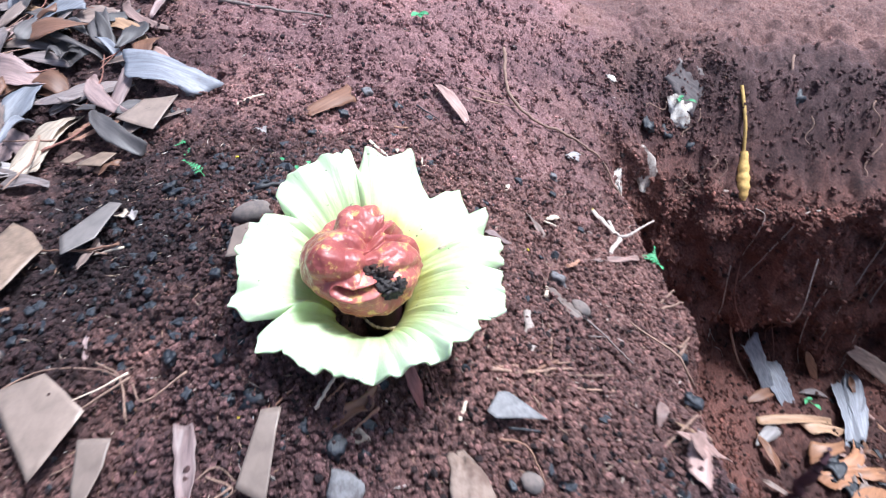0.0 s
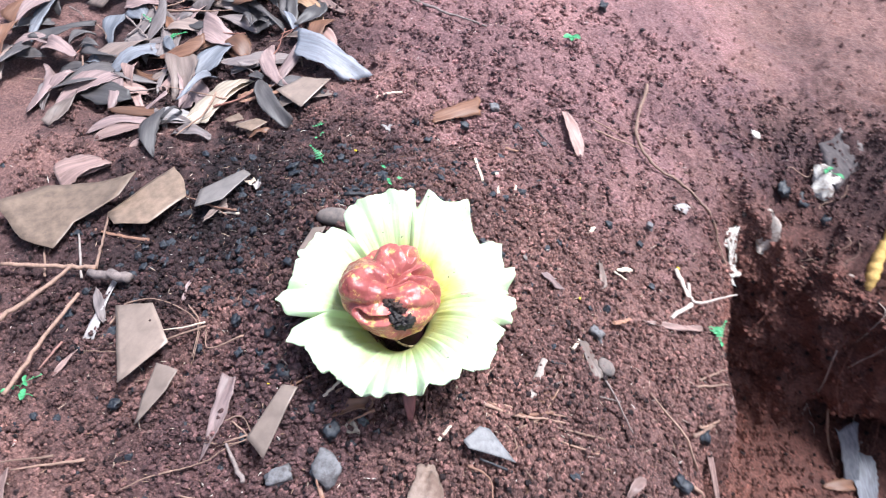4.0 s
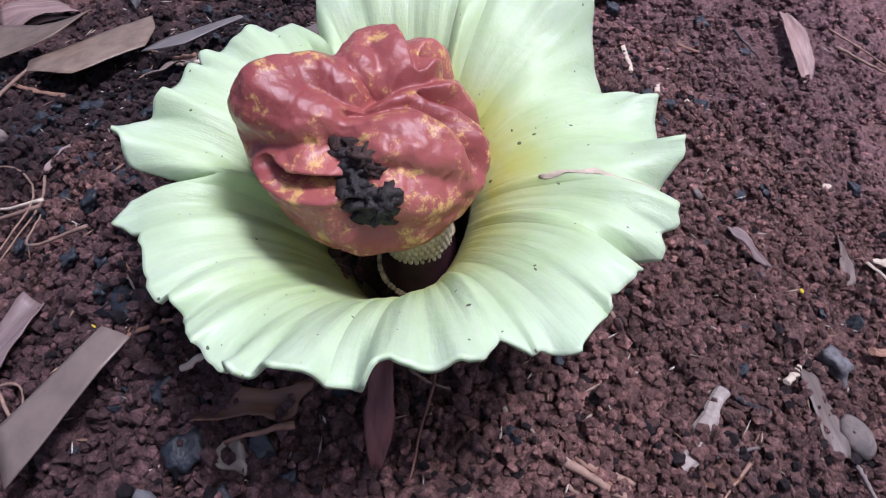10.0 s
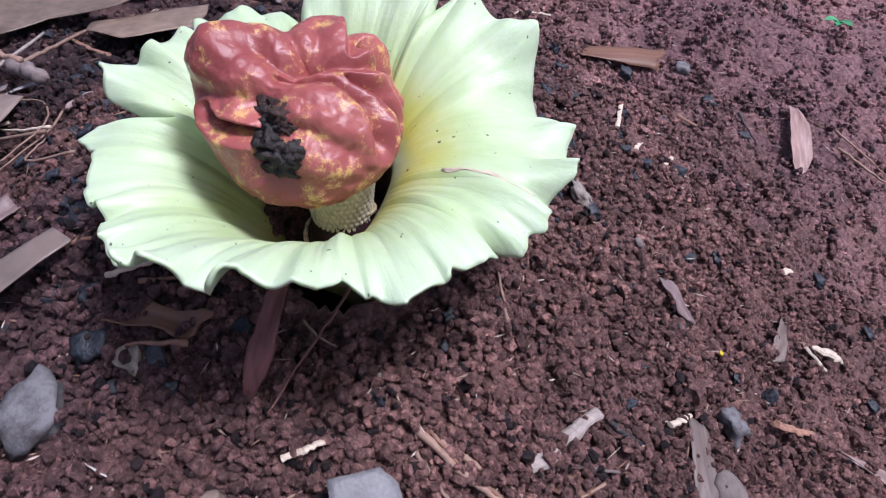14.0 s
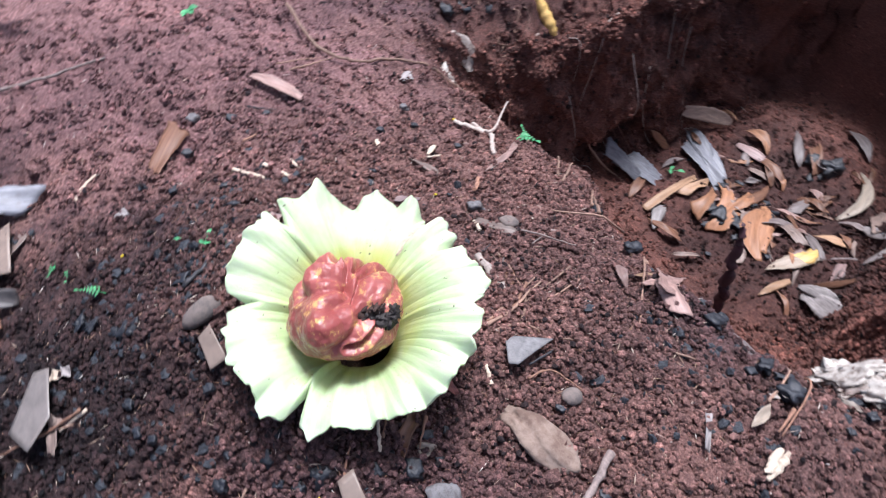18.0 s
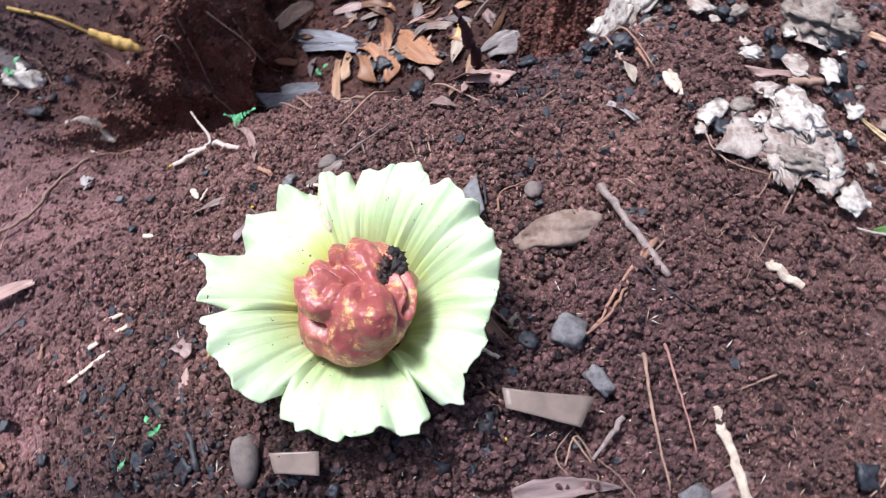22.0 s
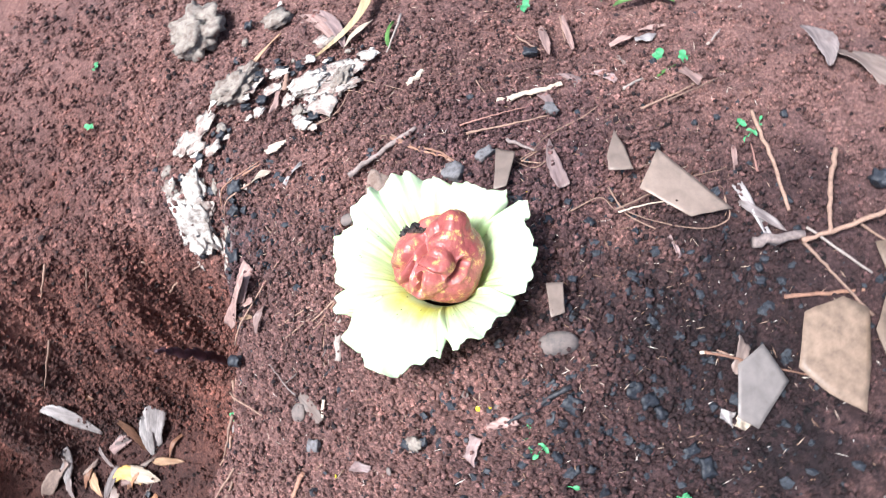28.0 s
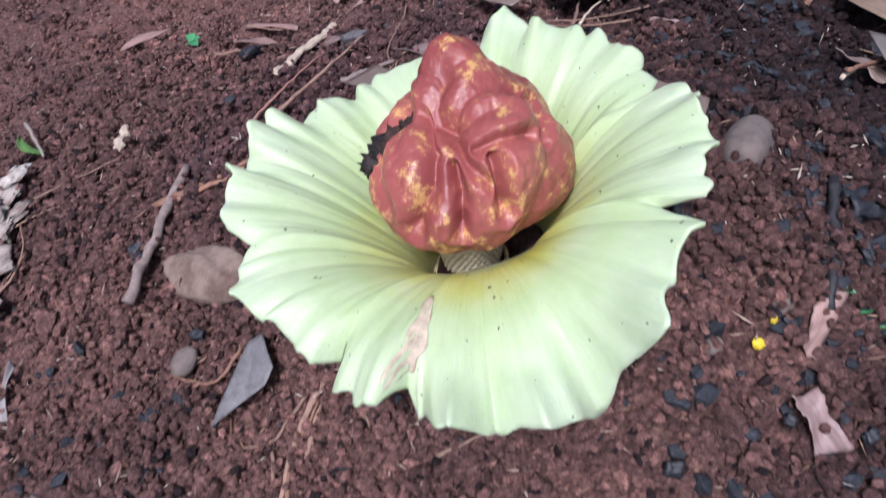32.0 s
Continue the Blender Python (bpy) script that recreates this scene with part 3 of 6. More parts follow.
def knob_mesh():
    nu, nv = 420, 240
    U, W = np.meshgrid(np.arange(nu) / nu * 2 * math.pi, np.linspace(0.01, math.pi - 0.01, nv), indexing="ij")
    d = np.stack([np.cos(U) * np.sin(W), np.sin(U) * np.sin(W), np.cos(W)], -1)
    flat = d.reshape(-1, 3)
    lump = np.array([noise.fractal(Vector(q) * 2.6, 0.9, 2.0, 3) for q in flat]).reshape(U.shape)
    fine = np.array([noise.fractal(Vector(q) * 9, 0.8, 2.1, 2) for q in flat]).reshape(U.shape)
    f = knob_reach(d) * (1 + 0.04 * lump + 0.010 * fine)
    co = d * f[..., None]
    co[..., 2] = np.maximum(co[..., 2], -0.030 + 0.25 * np.maximum(co[..., 1] + 0.2 * co[..., 0], 0) + 0.005 * lump)
    return mesh_from("appendix", co.reshape(-1, 3), grid_faces(nu, nv, True)[:, ::-1])


M_KNOB = knob_material()
knob_ob = part("appendix", knob_mesh(), M_KNOB, flower, "crumpled dark red wrinkled knob with yellow blotches and dirt")
knob_ob.matrix_parent_inverse = FRAME.inverted()
knob_ob.matrix_basis = Matrix.Translation(KNOB)


def plain(name, rgb, rough=0.6, vary=0.35, scale=120.0, spec=0.4, relief=0.3):
    """A surface of one colour with grain and blotches."""
    m, nt, bs = material(name)
    tc = local(nt)
    info = nt.nodes.new("ShaderNodeObjectInfo")
    lo, hi = tuple(c * (1 - vary) for c in rgb), tuple(min(1, c * (1 + vary)) for c in rgb)
    col = ramp(nt, noise_tex(nt, scale, 5, 0.65, tc), [(0.3, lo), (0.7, hi)])
    col = mix(nt, 1.0, col, ramp(nt, info.outputs["Random"], [(0, (0.75, 0.75, 0.75)), (1, (1.2, 1.18, 1.15))]), 'MULTIPLY')
    nt.links.new(col, bs.inputs["Base Color"])
    bs.inputs["Roughness"].default_value = rough
    bs.inputs["Specular IOR Level"].default_value = spec
    bump(nt, bs, noise_tex(nt, scale * 2.5, 4, 0.6, tc), relief, 0.001)
    return m


M_CREAM = plain("cream_anthers", (0.76, 0.68, 0.46), 0.55, 0.2)
COL_FOOT, COL_TOP = Vector((-0.0520, 0.4590, 0.355)), Vector((-0.056, 0.456, 0.425))


def column_mesh():
    nu, nv = 204, 120
    U, V = np.meshgrid(np.arange(nu) / nu * 2 * math.pi, np.linspace(0, 1, nv), indexing="ij")
    r = 0.0135 + 0.0100 * V
    rows, ring = 20, 34
    row = V * rows
    ph = U / (2 * math.pi) * ring + 0.5 * (np.floor(row) % 2)
    bumpy = np.abs(np.sin(np.pi * row)) ** 0.6 * np.abs(np.sin(np.pi * ph)) ** 0.6
    r = r + 0.0015 * bumpy
    up = COL_TOP - COL_FOOT
    co = np.stack([r * np.cos(U) + COL_FOOT.x + up.x * V, r * np.sin(U) + COL_FOOT.y + up.y * V, COL_FOOT.z + up.z * V], -1)
    return mesh_from("spadix_column", co.reshape(-1, 3), grid_faces(nu, nv, True))


column = part("spadix_column", column_mesh(), M_CREAM, flower, "cream column of packed bead-like anthers")
column.matrix_parent_inverse = FRAME.inverted()

# inner parts of the bloom
M_MAROON = plain("dark_maroon_ovaries", (0.030, 0.010, 0.012), 0.5, 0.4)
M_STIGMA = plain("cream_stigmas", (0.62, 0.50, 0.30), 0.5, 0.15)


def ball(radius, sub=2, squash=(1, 1, 1), rough=0.0, freq=1.0, seed=0):
    bm = bmesh.new()
    bmesh.ops.create_icosphere(bm, subdivisions=sub, radius=1)
    for v in bm.verts:
        d = v.co.normalized()
        k = 1 + (rough * noise.fractal(d * freq + Vector((seed * 3.7, seed * 1.3, seed * 2.1)), 0.8, 2.1, 3) if rough else 0)
        v.co = Vector((d.x * squash[0], d.y * squash[1], d.z * squash[2])) * radius * k
    return bm


foot = part("ovary_zone", ball(0.0215, 3, (1, 1, 1.45), 0.06, 5), M_MAROON, flower, "dark maroon base of the spike")
foot.matrix_parent_inverse = FRAME.inverted()
foot.matrix_basis = Matrix.Translation(COL_FOOT + Vector((0, 0, -0.003)))
_u, _w = np.meshgrid(np.arange(96) / 96 * 2 * math.pi, np.linspace(0, 1, 12), indexing="ij")
_rim = spathe_points(np.degrees(_u), 0.219 + 0 * _u)
_co = np.stack([_rim[..., 0], _rim[..., 1], -0.145 + (_rim[..., 2] + 0.143) * _w], -1)
_co[..., :2] *= (0.76 + 0.18 * _w ** 1.5)[..., None]
part("throat_lining", mesh_from("throat_lining", _co.reshape(-1, 3), grid_faces(96, 12, True)), M_MAROON, flower, "dark maroon inside of the tube")
_bead = ball(0.0017, 1)
_bead_me = bpy.data.meshes.new("stigma")
_bead.to_mesh(_bead_me)
_bead.free()
_bead_me.materials.append(M_STIGMA)
for k in range(70):
    a, w = k * 2.39996, -0.2 + 1.0 * ((k * 0.618) % 1)
    q = math.sqrt(1 - w * w)
    o = new("stigma", _bead_me)
    o.parent = flower
    o.matrix_parent_inverse = FRAME.inverted()
    o.matrix_basis = Matrix.Translation(COL_FOOT + Vector((math.cos(a) * q * 0.0226, math.sin(a) * q * 0.0226, -0.003 + w * 0.0335)))

M_WITHER = plain("withered_cream_strip", (0.60, 0.50, 0.38), 0.6, 0.45, 90)
_a, _b = np.meshgrid(np.linspace(-1, 1, 9), np.linspace(0, 1, 24), indexing="ij")
_half = 0.8 + 1.5 * np.sin(np.pi * (0.1 + 0.8 * _b)) + 0.4 * np.sin(17 * _b)
_co = spathe_points(21.5 + _a * _half + 2.0 * np.sin(4 * _b), 0.56 + 0.42 * _b)
_co[..., 2] += 0.0010 + 0.0006 * np.sin(23 * _b + 5 * _a)
strip = part("withered_strip", mesh_from("withered_strip", _co.reshape(-1, 3), grid_faces(9, 24)), M_WITHER, flower, "cream-brown withered tear in the rim")
strip.modifiers.new("thickness", 'SOLIDIFY').thickness = 0.0006
M_DIRT_DRY = plain("brown_dirt", (0.060, 0.036, 0.030), 0.8, 0.6, 300, 0.3, 0.9)
M_DIRT = plain("black_wet_dirt", (0.020, 0.014, 0.013), 0.55, 0.6, 300, 0.5, 0.9)
for k, (dx, dy, dz, r) in enumerate([(0.36, -0.78, 0.52, 0.0050), (0.51, -0.71, 0.49, 0.0060), (0.65, -0.63, 0.42, 0.0060), (0.71, -0.64, 0.30, 0.0055), (0.50, -0.77, 0.39, 0.0065), (0.59, -0.76, 0.28, 0.0070),
                                     (0.62, -0.77, 0.13, 0.0085), (0.70, -0.72, 0.02, 0.0090), (0.77, -0.64, 0.04, 0.0065), (0.65, -0.75, -0.11, 0.0070), (0.74, -0.66, -0.10, 0.0060), (0.79, -0.61, 0.11, 0.0055)]):
    d = part("dirt", ball(r, 3, (1, 1, 0.8), 0.75, 2.6, k), M_DIRT if k > 3 else M_DIRT_DRY, flower, "clump of dark wet soil on the knob")
    d.matrix_parent_inverse = FRAME.inverted()
    _u = Vector((dx, dy, dz)).normalized()
    d.matrix_basis = Matrix.Translation(KNOB + _u * (float(knob_reach(np.array(_u))) - 0.40 * r))

# ---- clods of the ground, each a piece of its own ----
_rng = np.random.RandomState(77)
_clods = []
for k in range(7):
    _bm = ball(1.0, 2, (1, _rng.uniform(0.7, 1.1), _rng.uniform(0.6, 0.9)), 0.55, 1.7, k + 20)
    _me = bpy.data.meshes.new("clod")
    _bm.to_mesh(_me)
    _bm.free()
    _me.materials.append(M_SOIL)
    _clods.append(_me)
for k in range(280):
    x, y = _rng.normal(0.02, 0.25), _rng.normal(0.40, 0.25)
    if x > 0.36 or math.hypot(x + 0.055, y - 0.455) < 0.10:
        continue
    r = 0.0045 + 0.006 * _rng.uniform() ** 2
    o = new("clod", _clods[k % 7])
    o.parent = ground_ob
    o.matrix_basis = Matrix.Translation((x, y, float(ground(x, y)) + 0.25 * r)) @ Euler(_rng.uniform(0, 6.28, 3)).to_matrix().to_4x4() @ Matrix.Scale(r, 4)

# ---- loose things ----
def leaf_material(name, rgb, rib):
    rgb, rib = tuple(0.8 * c for c in rgb), tuple(0.8 * c for c in rib)
    m, nt, bs = material(name)
    tc = local(nt)
    sep = nt.nodes.new("ShaderNodeMapping")
    sep.inputs["Scale"].default_value = (6, 160, 60)
    nt.links.new(tc, sep.inputs[0])
    veins = noise_tex(nt, 1.6, 3, 0.6, sep.outputs[0])
    blot = noise_tex(nt, 70, 5, 0.65, tc)
    info = nt.nodes.new("ShaderNodeObjectInfo")
    col = ramp(nt, veins, [(0.35, tuple(c * 0.72 for c in rgb)), (0.65, tuple(min(1, c * 1.2) for c in rgb))])
    col = mix(nt, ramp(nt, blot, [(0.55, (0, 0, 0)), (0.8, (0.5, 0.5, 0.5))]), col, rib)
    col = mix(nt, 1.0, col, ramp(nt, info.outputs["Random"], [(0, (0.72, 0.72, 0.72)), (1, (1.25, 1.22, 1.2))]), 'MULTIPLY')
    nt.links.new(col, bs.inputs["Base Color"])
    bs.inputs["Roughness"].default_value = 0.5
    bs.inputs["Specular IOR Level"].default_value = 0.4
    bump(nt, bs, veins, 0.5, 0.0008)
    return m


DUST = (0.16, 0.085, 0.07)
TAN = leaf_material("tan_leaf", (0.38, 0.24, 0.15), DUST)
CREAM = leaf_material("cream_leaf", (0.46, 0.38, 0.30), (0.3, 0.2, 0.13))
TANGREY = leaf_material("grey_brown_leaf", (0.25, 0.19, 0.165), DUST)
GREYLEAF = leaf_material("grey_leaf", (0.21, 0.175, 0.17), DUST)
PALEGREY = leaf_material("pale_grey_leaf", (0.32, 0.295, 0.29), (0.22, 0.16, 0.14))
BLUEGREY = leaf_material("blue_grey_leaf", (0.21, 0.22, 0.25), (0.12, 0.10, 0.10))
MAUVE = leaf_material("mauve_grey_leaf", (0.31, 0.22, 0.21), DUST)
PINKLEAF = leaf_material("pink_brown_leaf", (0.34, 0.225, 0.20), DUST)
DARKLEAF = leaf_material("charred_leaf", (0.095, 0.085, 0.085), (0.05, 0.045, 0.05))
BROWNLEAF = leaf_material("brown_leaf", (0.19, 0.095, 0.06), (0.12, 0.06, 0.05))
REDLEAF = leaf_material("red_brown_leaf", (0.25, 0.095, 0.085), (0.16, 0.07, 0.06))
ORANGE = leaf_material("orange_leaf", (0.36, 0.18, 0.10), (0.25, 0.11, 0.07))
YELLOW = leaf_material("yellow_leaf", (0.62, 0.41, 0.14), (0.4, 0.25, 0.1))
HOOK = leaf_material("cream_yellow_leaf", (0.62, 0.47, 0.27), (0.4, 0.28, 0.16))
GREENLEAF = leaf_material("green_leaf", (0.12, 0.26, 0.07), (0.16, 0.3, 0.1))
WORDS = {TAN: "tan", CREAM: "cream", TANGREY: "grey-brown", GREYLEAF: "grey", PALEGREY: "pale grey", BLUEGREY: "blue-grey", MAUVE: "mauve-grey", PINKLEAF: "pinkish-brown",
         BROWNLEAF: "dark brown", REDLEAF: "red-brown", ORANGE: "orange-brown", DARKLEAF: "blackish", YELLOW: "yellow", HOOK: "pale yellow", GREENLEAF: "fresh green"}
SHAPES = {"lance": "long pointed", "torn": "torn", "blade": "narrow blunt", "shard": "broken angular", "quad": "flat four-sided"}
_count = [0]


def slope(x, y, d):
    h = lambda a, b: float(smooth_ground(a, b))
    c = lambda g: max(-1.4, min(1.4, g))
    return c((h(x + d, y) - h(x - d, y)) / (2 * d)), c((h(x, y + d) - h(x, y - d)) / (2 * d))


def leaf(ax, ay, bx, by, width, shape, mat, bow=0.0, arch=0.006, twist=0.0, label="", rise=0.0):
    """A dry leaf or a piece of one, lying on the ground from a to b."""
    _count[0] += 1
    rng = np.random.RandomState(_count[0])
    a, b = np.array((ax, ay)), np.array((bx, by))
    mid, ln = (a + b) / 2, float(np.hypot(*(b - a)))
    if ln < 0.004:
        return None
    nu, nv = 19, 7
    u, v = np.meshgrid(np.linspace(0, 1, nu), np.linspace(-1, 1, nv), indexing="ij")
    if shape == "lance":
        lo, hi = rng.choice((0.0, 0.0, 0.06, 0.16)), rng.choice((1.0, 1.0, 0.95, 0.82))
        skew = rng.uniform(0.7, 1.35)
        prof = np.sin(np.pi * (lo + (hi - lo) * u) ** skew) ** 0.75 * (1.05 - 0.25 * u) + 0.03
        lu = u
    elif shape == "blade":
        prof = np.where(u < 0.65, 0.35 + 0.65 * (u / 0.65) ** 0.8, np.sqrt(np.clip(1 - ((u - 0.65) / 0.36) ** 2, 0, 1)))
        lu = u
    elif shape == "shard":
        top = rng.uniform(0.3, 0.55)
        prof = np.where(u < top, 0.30 + 0.75 * u / top, 1.05 - 0.85 * (u - top) / (1 - top))
        lu = u + 0.10 * v * (u - 0.5)
    elif shape == "quad":
        prof = np.where(u < 0.35, 0.6 + 0.42 * u / 0.35, 1.02 - 0.9 * (u - 0.35) / 0.65)
        lu = u + 0.12 * v * (1 - u)
    else:
        prof = 0.82 + 0.22 * np.sin(3 * u + rng.uniform(0, 6)) * np.ones_like(u)
        cut0, cut1 = rng.uniform(-0.16, 0.16, 2)
        jag = rng.uniform(-0.035, 0.035, nv)[None, :]
        lu = u + (1 - u) * (cut0 * v + jag) + u * (cut1 * v - jag)
    edge = 1 + rng.uniform(-0.09, 0.09, (nu, 1)) * np.abs(v)
    half = width / 2 * prof * edge
    lx = (lu - 0.5) * ln
    ly = bow * ln * 4 * (u - u * u) - bow * ln * 0.6 + v * half
    bow, arch = bow * 0.7, arch * 0.5
    curl = rng.uniform(-0.25, 0.30) * min(width, 0.03)
    twist = twist or rng.uniform(-0.9, 0.9)
    lz = arch * 4 * (u - u * u) + curl * v * v * prof * 0.7 - 0.04 * width * (1 - np.abs(v)) + twist * v * half * (u - 0.5)
    lz = lz + 0.0016 * np.sin(u * rng.uniform(5, 11) + v * 2 + rng.uniform(0, 6))
    gx_, gy_ = slope(mid[0], mid[1], max(0.02, ln / 2))
    head = math.atan2(b[1] - a[1], b[0] - a[0])
    zc = (float(smooth_ground(ax, ay)) + float(smooth_ground(bx, by)) + float(smooth_ground(*mid))) / 3
    zc = max(zc, float(ground(*mid)) - 0.004)
    ca, sa = math.cos(head), math.sin(head)
    sx_, sy_ = gx_ * ca + gy_ * sa, -gx_ * sa + gy_ * ca
    lz = lz + sx_ * lx + sy_ * ly + rise * (1 - u)
    me = mesh_from("dry_leaf", np.stack([lx, ly, lz], -1).reshape(-1, 3), grid_faces(nu, nv))
    me.materials.append(mat)
    fresh = mat is GREENLEAF
    ob = new("green_leaf" if fresh else ("dry_leaf" if shape in ("lance", "blade") else "leaf_fragment"), me)
    ob.matrix_world = pose(mid[0], mid[1], zc + (0.0075 if width < 0.025 else 0.0105), 0, 0, math.degrees(head))
    s = ob.modifiers.new("thickness", 'SOLIDIFY')
    s.thickness = 0.0008
    where = "in the pit" if zc < -0.1 else "on red soil"
    tagged(ob, label or f"{SHAPES[shape]} {WORDS[mat]} {'' if fresh else 'dry '}leaf {where}", "leaf", group="leaf litter")
    return ob


SHEET = plain("grey_brown_leaf_sheet", (0.23, 0.175, 0.145), 0.42, 0.22, 45, 0.45, 0.2)
OLIVE = plain("olive_brown_leaf_sheet", (0.19, 0.135, 0.10), 0.45, 0.38, 60, 0.4, 0.3)
GREYSHEET = plain("grey_woven_leaf_sheet", (0.15, 0.148, 0.155), 0.5, 0.35, 160, 0.4, 0.6)
PALESHEET = plain("pale_grey_leaf_sheet", (0.23, 0.20, 0.185), 0.42, 0.22, 45, 0.45, 0.2)


def scrap(pts, mat, label, name="leaf_fragment", raise_by=0.0165):
    """A flat torn piece of leaf with straight edges, lying on the ground."""
    _count[0] += 1
    rng = np.random.RandomState(_count[0])
    p = np.array(pts)
    mid = p.mean(0)
    size = float(np.abs(p - mid).max())
    gx_, gy_ = slope(mid[0], mid[1], max(0.02, size))
    edge = []
    for a, c in zip(p, np.roll(p, -1, 0)):
        edge += [a + (c - a) * t for t in (0, 0.25, 0.5, 0.75)]
    edge = np.array(edge) + rng.normal(0, 0.006, (len(edge), 2)) * size
    n, rings = len(edge), 5
    bend = rng.uniform(-2, 2, 2)
    v = [(0, 0, 0)]
    for k in range(1, rings + 1):
        for q in (edge - mid) * k / rings:
            v.append((q[0], q[1], gx_ * q[0] + gy_ * q[1] + bend[0] * q[0] ** 2 + bend[1] * q[0] * q[1] + 0.0006 * math.sin(40 * q[0] + 70 * q[1])))
    bm = bmesh.new()
    vs = [bm.verts.new(q) for q in v]
    for k in range(n):
        bm.faces.new((vs[0], vs[1 + k], vs[1 + (k + 1) % n]))
        for r in range(rings - 1):
            o = 1 + r * n
            bm.faces.new((vs[o + k], vs[o + n + k], vs[o + n + (k + 1) % n], vs[o + (k + 1) % n]))
    bmesh.ops.recalc_face_normals(bm, faces=bm.faces)
    ob = part(name, bm, mat, None)
    ob.location = (mid[0], mid[1], float(smooth_ground(*mid)) + raise_by * (1.55 if size > 0.04 else 1))
    s = ob.modifiers.new("thickness", 'SOLIDIFY')
    s.thickness = 0.0009
    return tagged(ob, label, "leaf", group="leaf litter")


ROOT = plain("tan_root", (0.26, 0.165, 0.125), 0.7, 0.3, 200)
ORANGEWOOD = plain("orange_bark", (0.27, 0.145, 0.10), 0.7, 0.3, 200)
DARKWOOD = plain("brown_branch", (0.15, 0.085, 0.055), 0.7, 0.35, 150)
GREYWOOD = plain("grey_weathered_wood", (0.20, 0.16, 0.15), 0.8, 0.4, 160, 0.3, 0.6)
BROWNWOOD = plain("brown_twig", (0.20, 0.09, 0.07), 0.7, 0.3, 160)
BLACKWOOD = plain("charred_wood", (0.022, 0.022, 0.026), 0.55, 0.5, 220, 0.5, 0.7)
CREAMWOOD = plain("pale_peeled_wood", (0.52, 0.43, 0.34), 0.65, 0.25, 220)
PALEWOOD = plain("pale_grey_wood", (0.38, 0.32, 0.285), 0.7, 0.25, 220)
PINKWOOD = plain("pinkish_stem", (0.33, 0.17, 0.14), 0.65, 0.25, 200)
PURPLEWOOD = plain("dark_purple_pod", (0.045, 0.018, 0.024), 0.6, 0.3, 200)
TUBER = plain("yellow_tuber", (0.55, 0.36, 0.12), 0.65, 0.3, 140, 0.3, 0.7)
TONES = {ROOT: "tan", ORANGEWOOD: "orange-brown", DARKWOOD: "brown", GREYWOOD: "weathered grey", BROWNWOOD: "brown", BLACKWOOD: "charred black", CREAMWOOD: "pale cream", PALEWOOD: "pale grey", PINKWOOD: "pinkish"}


def tube(points, radii, sides=8):
    """Vertices and quads of a bent round bar with closed ends."""
    p = [Vector(q) for q in points]
    rings, n = [], len(p)
    for i in range(n):
        d = (p[min(i + 1, n - 1)] - p[max(i - 1, 0)]).normalized()
        s = d.cross(Vector((0.13, 0.21, 1))).normalized()
        t = s.cross(d)
        rings.append([p[i] + (s * math.cos(k / sides * 2 * math.pi) + t * math.sin(k / sides * 2 * math.pi)) * radii[i] for k in range(sides)])
    verts = [q[:] for r in rings for q in r]
    faces = [(i * sides + k, i * sides + (k + 1) % sides, (i + 1) * sides + (k + 1) % sides, (i + 1) * sides + k) for i in range(n - 1) for k in range(sides)]
    return verts, faces


def smooth_line(pts, steps):
    p = [Vector(q) for q in pts]
    p = [2 * p[0] - p[1]] + p + [2 * p[-1] - p[-2]]
    out = []
    for i in range(1, len(p) - 2):
        for k in range(steps):
            t = k / steps
            out.append(0.5 * (2 * p[i] + (p[i + 1] - p[i - 1]) * t + (2 * p[i - 1] - 5 * p[i] + 4 * p[i + 1] - p[i + 2]) * t * t + (3 * p[i] - p[i - 1] - 3 * p[i + 1] + p[i + 2]) * t ** 3))
    out.append(p[-2])
    return out


